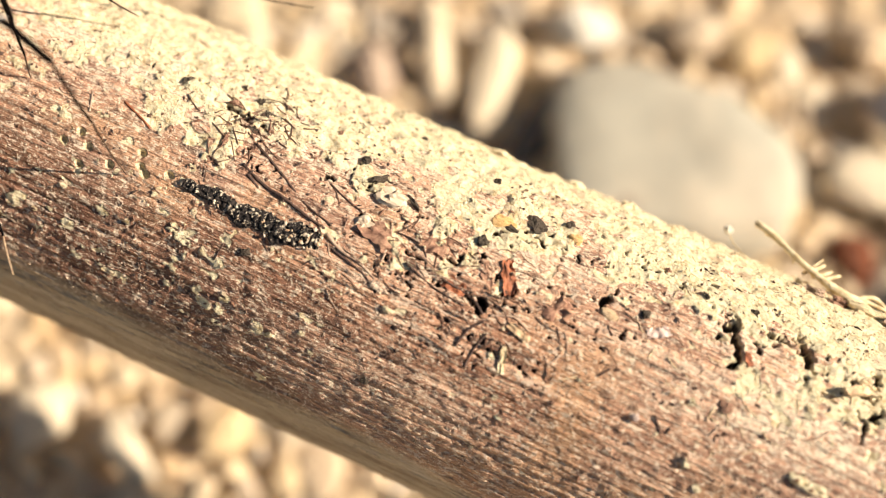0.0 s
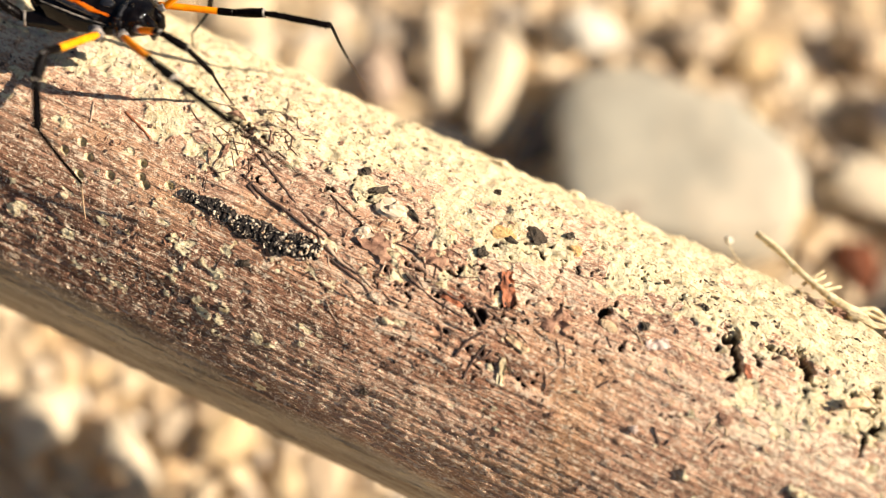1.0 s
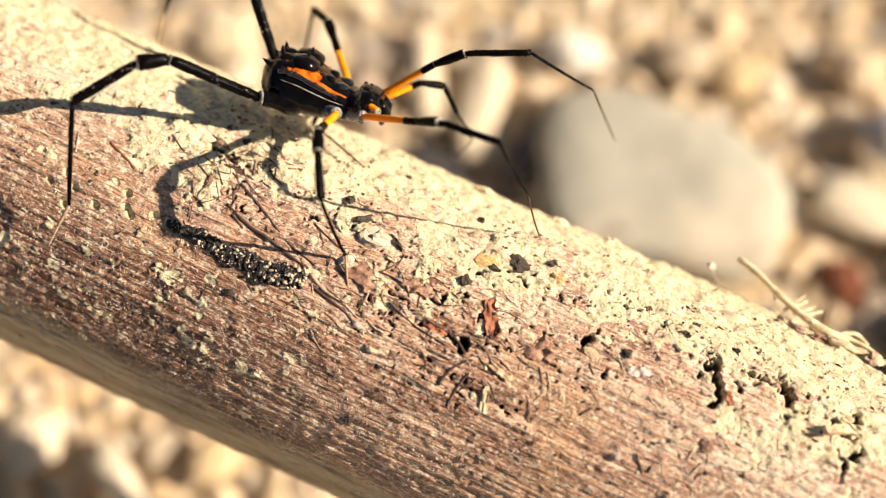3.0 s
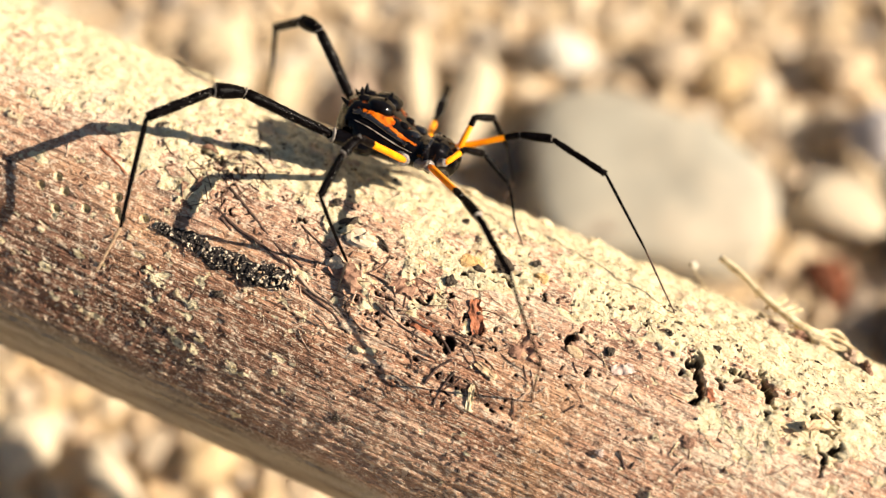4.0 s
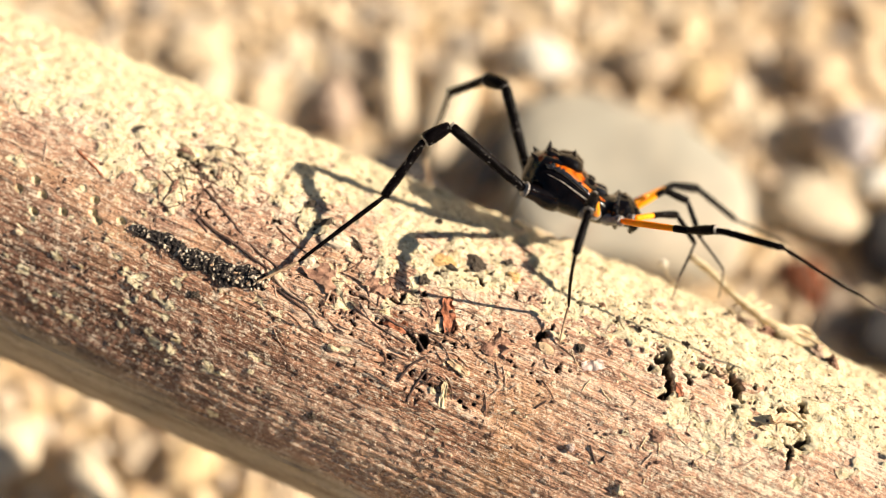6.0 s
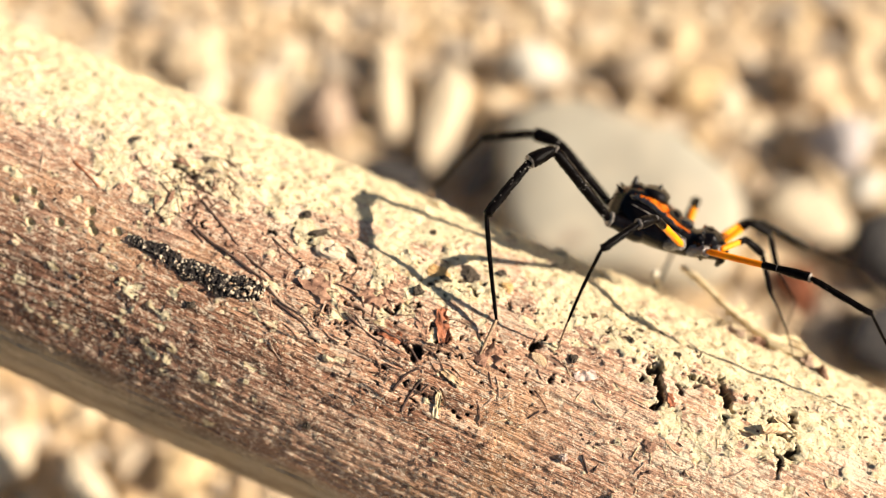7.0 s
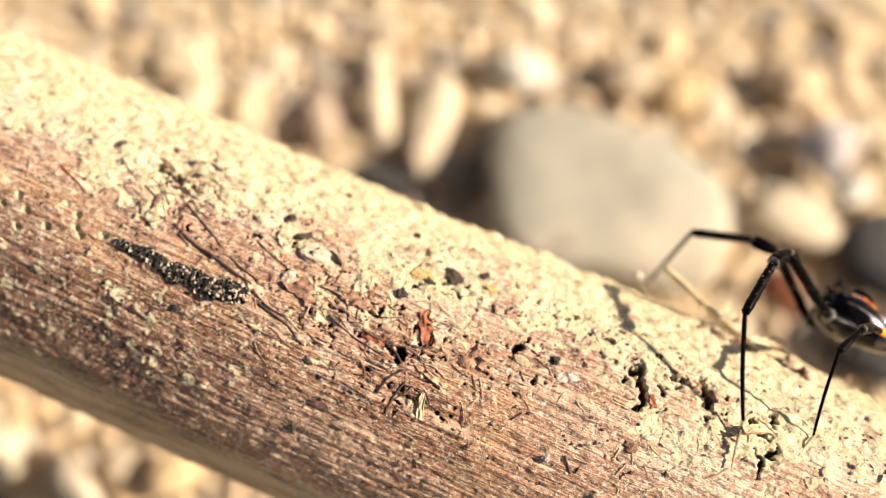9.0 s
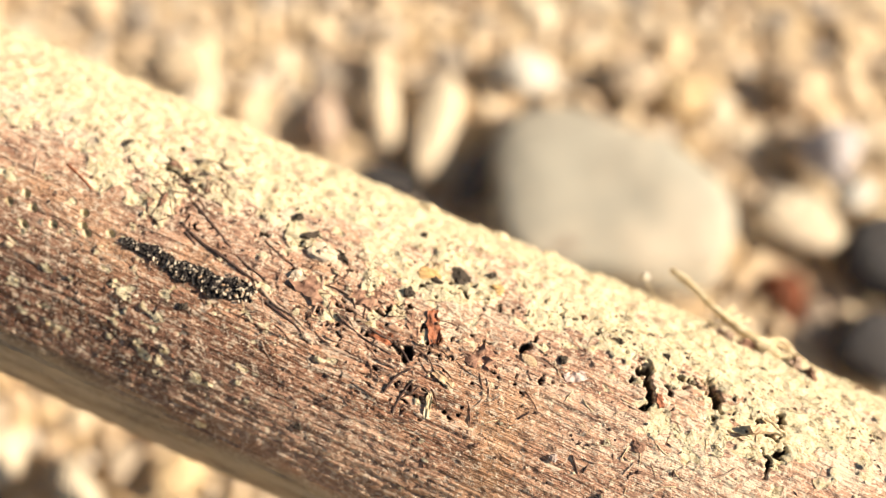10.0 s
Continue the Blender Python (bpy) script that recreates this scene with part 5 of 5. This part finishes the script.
# the body's way: seconds, mm along the branch, degrees round it, height over it in mm, heading, pitch and roll in degrees
BODY = [
    (0.0, -43.6, -7, 6.3, 3, -1, -0),
    (0.5, -37.03, -9.18, 6.5, 4.15, -4, -9.85),
    (1.0, -31.76, -16.3, 5.49, 2.76, -4.91, -9.92),
    (1.5, -26.4, -18.3, 5.53, 6.52, -2.66, -9.93),
    (2.0, -22.92, -24.57, 5.82, 12.54, 3.04, -9.94),
    (2.5, -18.33, -33.59, 5.09, 13.14, -2.95, -9.28),
    (4.0, -6.9, -35.91, 4.19, -1.61, 0.93, -8.74),
    (4.5, -3.73, -38.65, 4.51, 2.09, 3.68, -8.99),
    (5.0, 0.87, -40.87, 5.31, 4.45, -0.58, -8.3),
    (5.5, 6.12, -43.16, 5.04, 8.23, 4.88, -8.81),
    (7.0, 17.53, -47.58, 6.46, -4.71, 0.67, -9.65),
    (7.5, 23.23, -56.91, 5.41, 6.54, 4.87, -9.84),
    (8.0, 29.55, -50.06, 5.74, 12.21, 6.57, -9.78),
    (8.5, 33, -50.6, 5.21, 2.49, 1.97, -9.6),
    (9.0, 37.95, -64.05, 5.15, 0.91, 0.94, -9.54),
    (9.5, 47.12, -55.46, 5.65, -5.15, -1.89, -4.96),
    (9.8, 52.35, -53.54, 5.66, -5.48, -2.33, -4.96),
    (10.0, 58, -50, 6.3, -2, 0, 0),
]
# each leg's way: seconds, its tip's mm along the branch, degrees round it and lift in mm, then the leg plane's lean, the thigh's rise and the toe's bend in degrees
STEPS = {
    "R4": [
        (0.0, -57.2, 35.7, -0, -0.1, 71.7, 7.6),
        (0.5, -51.2, 32.2, -0, -0.2, 73.2, 9.4),
        (1.0, -45.1, 26, -0, -0.6, 78.7, 16.4),
        (1.5, -30.8, 34.7, 0, 19.7, 104.4, 45.2),
        (2.0, -31.7, 33.3, -0, -3.8, 89.2, 42),
        (2.5, -30.9, 35.2, -0.2, -10, 64.9, 26.9),
        (4.0, -21.5, 28.3, 5.4, 27.6, 53.6, 15.2),
        (4.5, -11.4, 24.7, 0.6, 24.4, 81.8, 39.1),
        (5.0, -10.9, 24.4, 0.6, 3.6, 68, 18),
        (5.5, -11.4, 25, 0.7, 9.2, 46.8, 0.6),
        (7.0, 8, 5.5, -0.2, 23.9, 90.2, 34.3),
        (7.5, 7.9, 4.4, -0.2, -6.2, 61.9, 25.6),
        (8.0, 7.8, 3.6, -0.1, 4.6, 45.6, -6.9),
        (8.5, 7.9, 2.9, -0, 7, 27.4, -22.5),
        (9.0, 29.7, 1.7, 0.4, 23.8, 82.5, 22),
        (9.5, 29.6, 1.1, -0, 21.5, 64.8, -8.2),
        (9.8, 29.4, -2.2, 0.6, 53.6, 44.4, -13.3),
        (10.0, 62, -12, 3, 20, 75, 15),
    ],
    "R3": [
        (0.0, -29.1, 53.1, 3.9, 16.7, 0.8, 1.8),
        (0.5, -26.9, 35, -0.1, 48.3, 66.4, 57.1),
        (1.0, -26.5, 32.8, 0.5, 23.3, 78.3, 34.7),
        (1.5, -26.9, 32.8, 0.2, -9, 74.9, 14.9),
        (2.0, -17.9, 20.2, -0.1, 20.1, 83.3, 70.7),
        (2.5, -5.7, 10.5, -0.2, 48.4, 58.8, 59.8),
        (4.0, -5.7, 11.8, -0.2, 25.6, 83, 49),
        (4.5, -6, 11.9, -0.2, -5.8, 78.8, 36.8),
        (5.0, 12.7, -8.5, -0.2, 51, 80.7, 6.4),
        (5.5, 12.9, -5.2, -0, 52.3, 95.3, 75.5),
        (7.0, 13.3, -8.9, -0.1, -22.7, 75.7, -7.6),
        (7.5, 35.4, -9.2, -0.2, 55.4, 60, 21.2),
        (8.0, 35.1, -3.5, -0, 47.3, 89.9, 52.9),
        (8.5, 34.1, -8.6, 0.7, 17.7, 59.1, -23.7),
        (9.0, 34, -7.3, -0, -5.3, 48.9, 48.3),
        (9.5, 57, -10, 0, 1, 62, 3),
        (9.8, 62, -10, 0, 1, 65, 4),
        (10.0, 59.8, -2.3, -0, 0.5, 68.2, 5.7),
    ],
    "R2": [
        (0.0, -24.7, 18.5, -0, 6.7, 59.8, -2.1),
        (0.5, -17.9, 31.2, -0.2, 24.7, 56.9, -21.4),
        (1.0, -5.4, 7.8, 10.3, 42.5, 23.8, 51.9),
        (1.5, 0, -25.2, 0.8, 50.7, 47.6, -24.9),
        (2.0, 3.3, -10.6, 0.3, 29.2, 46.9, -2.6),
        (2.5, 5.1, -33.9, 0.8, 53, 60.1, 12.2),
        (4.0, 10.8, 16.2, -0.2, 35, 47.1, -57),
        (4.5, 20.7, 0.6, 4.1, 23.1, 29.2, -51.6),
        (5.0, 27.5, -32.3, 3.9, 64.7, 42.7, -9.2),
        (5.5, 34.5, -23.2, 12.7, 51.4, 16, -9.4),
        (7.0, 42.7, -33.6, 1.5, 48.6, 39.6, 4.6),
        (7.5, 43.5, 1.4, -0.2, -15.9, 44.4, 6.8),
        (8.0, 48.5, -16.8, -0, 3.2, 57.8, 6.5),
        (8.5, 51.2, -8.9, -0, 1.1, 61.9, 6.5),
        (9.0, 55.7, -11.6, -0, 0.4, 63.1, 6.5),
        (9.5, 64.1, -13.9, -0, 0.1, 63.5, 6.4),
        (9.8, 69, -14.9, -0, 0.1, 63.6, 6.4),
        (10.0, 76.7, -15.7, -0, 0.1, 63.6, 6.4),
    ],
    "R1": [
        (0.0, -35, 3.4, 0, -15.1, 134.2, -7),
        (0.5, -34.9, 14.4, 2, 2.4, 214.2, 41.7),
        (1.0, -20.7, -20.9, -0.2, 48.5, 88.3, 6.6),
        (1.5, -18.3, -14.7, 2.1, 22.2, 150.9, 5.5),
        (2.0, -9.6, -23.1, 2.3, 22.3, 90.1, -2.1),
        (2.5, -9.5, -30.5, 0.7, -60.5, 103.3, -2.8),
        (4.0, 5.5, -33, -0.2, -67, 74, 14.1),
        (4.5, 5.5, -31.3, -0.2, -55.3, 110.6, 12.3),
        (5.0, 14.3, -42.6, 1.8, -47.2, 74.3, 1.8),
        (5.5, 20, -43.1, 0.1, -41.1, 63.3, 21),
        (7.0, 31.4, -49.5, 0.2, -30.7, 64.1, -15.4),
        (7.5, 32.3, -59.9, 0, -4.4, 83.2, -7.1),
        (8.0, 41.1, -31, 0, -1.4, 63.5, 3.7),
        (8.5, 44.2, -23.7, 0, -0.5, 57.1, 6.7),
        (9.0, 48.7, -25.5, 0, -0.2, 55, 7.6),
        (9.5, 57.1, -27.1, 0, -0.1, 54.4, 7.9),
        (9.8, 62, -28, 0, -0, 54.3, 7.9),
        (10.0, 69.7, -28.8, 0, -0, 54.3, 7.9),
    ],
    "L4": [
        (0.0, -58.2, -45.1, -0, 0, 71.3, 6.6),
        (0.5, -52.2, -49.4, -0, 0.1, 71.2, 6.5),
        (1.0, -45.6, -55.9, -0, 0.2, 71.2, 6.5),
        (1.5, -39, -62.5, -0, 0.6, 71.2, 6.1),
        (2.0, -37.5, -61.3, -0, 1.7, 71.2, 4.8),
        (2.5, -32.3, -67.2, -0, 4.9, 70.7, -0.2),
        (4.0, -21, -92.2, 0.2, 30.2, 82.7, -23.6),
        (4.5, -20.5, -91.9, 0.3, 33.3, 70.2, -41.4),
        (5.0, -22.7, -87.5, -0.2, 21.6, 50.4, 24.7),
        (5.5, -2.5, -88, 0.9, 31.1, 113, -57.9),
        (7.0, -3.4, -94, -0, 30.9, 58.6, -2.5),
        (7.5, -1.5, -94.2, -0.2, 45, 49.9, -2.6),
        (8.0, 21.3, -92.3, 0.8, 47.9, 122, -42.6),
        (8.5, 22.6, -96.5, 3, 46.7, 105.6, -53.5),
        (9.0, 22.3, -98.8, 2.1, 56.7, 80.7, -49.3),
        (9.5, 27.1, -98.7, -0, 7, 60.7, -0.9),
        (9.8, 37.3, -102.8, 0.6, -11.9, 72.6, 3.2),
        (10.0, 46, -102, 1, 0, 70, 3),
    ],
    "L2": [
        (0.0, -19.2, -51.8, 5.3, 1.2, -3.1, 26.2),
        (0.5, -17.5, -45.4, 9.1, 106.8, 82.6, 29.5),
        (1.0, -13.9, -65.1, 1.3, -40, 42.8, 3.9),
        (1.5, -12.2, -50.4, 3.2, -37.4, 57.2, 1.1),
        (2.0, -7.9, -20, 21.4, 51.5, 56.7, 5.1),
        (2.5, 1.6, -81, 12.2, -46.4, 54.1, -44),
        (4.0, 18.7, -30.6, -0.2, 17.2, 47.2, -2.8),
        (4.5, 21.2, -74.8, 6.3, -7.8, 43.2, -6.9),
        (5.0, 27.1, -60.3, 14.8, -25.5, 28.1, -32.4),
        (5.5, 28.8, -94.3, 5.8, 7.8, 37.6, -29),
        (7.0, 41.5, -86.5, 8.3, 49.6, 40, -31.2),
        (7.5, 41.1, -86.3, -0, 16.7, 61.3, 2.3),
        (8.0, 48.3, -82.4, -0, 5.7, 63.2, 5),
        (8.5, 52.3, -71, -0, 1.9, 63.9, 5.8),
        (9.0, 56.6, -72.2, -0, 0.7, 64.1, 6.2),
        (9.5, 64.9, -73.6, -0, 0.2, 64.1, 6.3),
        (9.8, 69.7, -74.8, -0, 0.2, 64, 6.3),
        (10.0, 77.3, -75.8, -0, 0.1, 64, 6.3),
    ],
    "L1": [
        (0.0, -30.1, -27.4, 1.8, 7.8, 73.1, 10.7),
        (0.5, -24.9, -27.8, 0.9, -21.5, 80.3, 22),
        (1.0, -27.3, -41.3, -0.1, -48.8, 118.3, 28.2),
        (1.5, -10.8, -32, 1.4, -13.1, 53.9, -54.6),
        (2.0, -12.2, -49.8, -0.2, 40.8, 65.2, 2.1),
        (2.5, -7.7, -68.2, 2, -21.1, 44.5, -89.6),
        (4.0, 2, -58.1, -0, 19.3, 103.7, -52.5),
        (4.5, 10.7, -60.2, -0.2, 27.5, 46.3, -25.6),
        (5.0, 11.3, -55.6, -0, 17.7, 90.3, -10.3),
        (5.5, 20.3, -53.4, 0.8, 19.4, 69.6, -46.5),
        (7.0, 30.8, -62.6, 1.3, 7.7, 84.4, -50.2),
        (7.5, 33.9, -69.5, 0, 2.6, 63.6, -7.1),
        (8.0, 41.3, -68.7, 0, 0.9, 57.7, 4.1),
        (8.5, 45, -60.6, 0, 0.3, 55.7, 7),
        (9.0, 49.4, -61.9, 0, 0.1, 54.9, 7.8),
        (9.5, 57.6, -63.3, 0, 0, 54.6, 8),
        (9.8, 62.5, -64.2, 0, 0, 54.5, 8),
        (10.0, 70.1, -64.9, 0, 0, 54.5, 8.1),
    ],
    "L3": [
        (0.0, -42.4, -52.8, -0, -0.1, 68, 7),
        (0.5, -36.4, -57.2, -0, -0.2, 65.8, 7),
        (1.0, -29.8, -63.5, -0, -0.7, 59.1, 7),
        (1.5, -21.1, -83.6, -0, -2, 36.8, 7.6),
        (2.0, -21.9, -73.2, -0, -0.7, 57.9, 7.2),
        (2.5, -20.5, -83, 0, -0.4, 61, 7.7),
        (4.0, -6.6, -94, -0, 2.8, 38.8, 7.9),
        (4.5, -2.1, -94.9, -0, 2, 45.5, 7.9),
        (5.0, 0.2, -98.2, -0, 3.5, 46.9, 7.9),
        (5.5, 3.8, -103.9, -0, 7.3, 35.5, 7.9),
        (7.0, 19.7, -102, 0, 2.7, 68.7, 7.9),
        (7.5, 20.3, -98.6, 0, 1.3, 69, 7.7),
        (8.0, 31.4, -95.4, -0, 0.5, 68.7, 7.2),
        (8.5, 35.6, -90.2, -0, 0.2, 68.6, 7.1),
        (9.0, 39.9, -91.2, -0, 0.1, 68.7, 7.1),
        (9.5, 48.2, -92.3, -0, 0, 68.9, 7),
        (9.8, 52.9, -92.9, -0, 0, 68.8, 7),
        (10.0, 60.5, -93.4, -0, 0, 68.8, 7),
    ],
}


def between(rows, t):
    """The row at t, gliding between two rows; a tip that changes its place is lifted and set down in the middle of the time."""
    if t <= rows[0][0]:
        return list(rows[0][1:])
    for a, b in zip(rows, rows[1:]):
        if t <= b[0]:
            u = (t - a[0]) / (b[0] - a[0])
            return [p + (q - p) * u for p, q in zip(a[1:], b[1:])]
    return list(rows[-1][1:])


def cubic(rows, t):
    """Smooth curve through the rows."""
    n = len(rows)
    i = max(k for k in range(n - 1) if rows[k][0] <= t or k == 0)
    a, b = rows[i], rows[i + 1]
    h = b[0] - a[0]
    u = (t - a[0]) / h
    out = []
    for c in range(1, len(a)):
        m = []
        for k in (i, i + 1):
            lo, hi = rows[max(k - 1, 0)], rows[min(k + 1, n - 1)]
            m.append((hi[c] - lo[c]) / (hi[0] - lo[0]))
        out.append((2 * u ** 3 - 3 * u * u + 1) * a[c] + (u ** 3 - 2 * u * u + u) * h * m[0] + (3 * u * u - 2 * u ** 3) * b[c] + (u ** 3 - u * u) * h * m[1])
    return out


def step_at(rows, t):
    q = between(rows, t)
    for a, b in zip(rows, rows[1:]):
        if a[0] < t < b[0]:
            far = math.hypot(b[1] - a[1], (b[2] - a[2]) * 0.25)
            if far > 2.0 and a[3] < 1.0 and b[3] < 1.0:
                span = b[0] - a[0]
                w = min(0.5, 0.36 / span / 2)
                u = (t - a[0]) / span
                v = min(1, max(0, (u - 0.5 + w) / (2 * w)))
                v = v * v * (3 - 2 * v)
                q[0], q[1] = a[1] + (b[1] - a[1]) * v, a[2] + (b[2] - a[2]) * v
                q[2] = a[3] + (b[3] - a[3]) * v + 3.0 * math.sin(math.pi * v)
    return q


def body_pose(q):
    """The harvestman's pose in the branch's space."""
    s, deg, h, yaw, pitch, roll = q
    a = radians(deg)
    r = LOG_R + h * MM
    turn = Matrix.Rotation(a, 4, "X") @ Matrix.Rotation(radians(yaw), 4, "Z") @ Matrix.Rotation(radians(pitch), 4, "Y") @ Matrix.Rotation(radians(roll), 4, "X")
    return Matrix.Translation((s * MM, -r * math.sin(a), r * math.cos(a))) @ turn


KNEE_BEND = {"4": radians(25), "3": radians(25), "2": radians(25), "1": radians(45)}


def leg_joints(hip, tip, up, lean, rise, toe, lens, knee):
    """The joints of a leg that stands on its tip: the thigh rises from the line hip to tip, and the rest bends to reach."""
    u = tip - hip
    reach = u.length
    u.normalize()
    n = (up - u * up.dot(u)).normalized()
    w = n * math.cos(lean) + u.cross(n) * math.sin(lean)
    kx, ky = lens[0] * math.cos(rise), lens[0] * math.sin(rise)
    tx, ty = reach - kx, -ky
    want = math.hypot(tx, ty)

    def rest(bend):
        x = y = 0.0
        out = []
        for length, a in zip(lens[1:], (0, -knee, -knee - bend, -knee - bend + toe)):
            x, y = x + length * math.cos(a), y + length * math.sin(a)
            out.append((x, y))
        return out

    lo, hi = -0.3, 2.6
    for _ in range(26):
        mid = (lo + hi) / 2
        if math.hypot(*rest(mid)[-1]) > want:
            lo = mid
        else:
            hi = mid
    ch = rest((lo + hi) / 2)
    r = math.atan2(ty, tx) - math.atan2(ch[-1][1], ch[-1][0])
    c, s = math.cos(r), math.sin(r)
    flat = [(0, 0), (kx, ky)] + [(kx + c * x - s * y, ky + s * x + c * y) for x, y in ch]
    return [hip + u * x + w * y for x, y in flat], u.cross(w)


def motions():
    times = [k / 10 for k in range(101)]
    poses = {t: body_pose(cubic(BODY, t)) for t in times}
    walk(bug, [(t, LOG_AT @ poses[t]) for t in times])
    for name, segs in LEGS.items():
        sg = 1 if name[0] == "R" else -1
        hip = Vector((HIPS[name[1]][0], HIPS[name[1]][1] * sg, HIPS[name[1]][2])) * MM
        rows = [[] for _ in segs]
        for t in times:
            s, deg, lift, lean, rise, toe = step_at(STEPS[name], t)
            a = radians(deg)
            r = LOG_R + lift * MM
            tip = poses[t].inverted() @ Vector((s * MM, -r * math.sin(a), r * math.cos(a)))
            joints, side = leg_joints(hip, tip, Vector((0, 0, 1)), radians(lean) * sg, radians(rise), radians(toe), [c * MM for c in LENGTHS[name[1]]], KNEE_BEND[name[1]])
            for j in range(len(segs)):
                x = (joints[j + 1] - joints[j]).normalized()
                y = side.cross(x).normalized()
                m = Matrix((x, y, x.cross(y))).transposed().to_4x4()
                m.translation = joints[j]
                rows[j].append((t, m))
        for seg, moves in zip(segs, rows):
            walk(seg, moves)


motions()
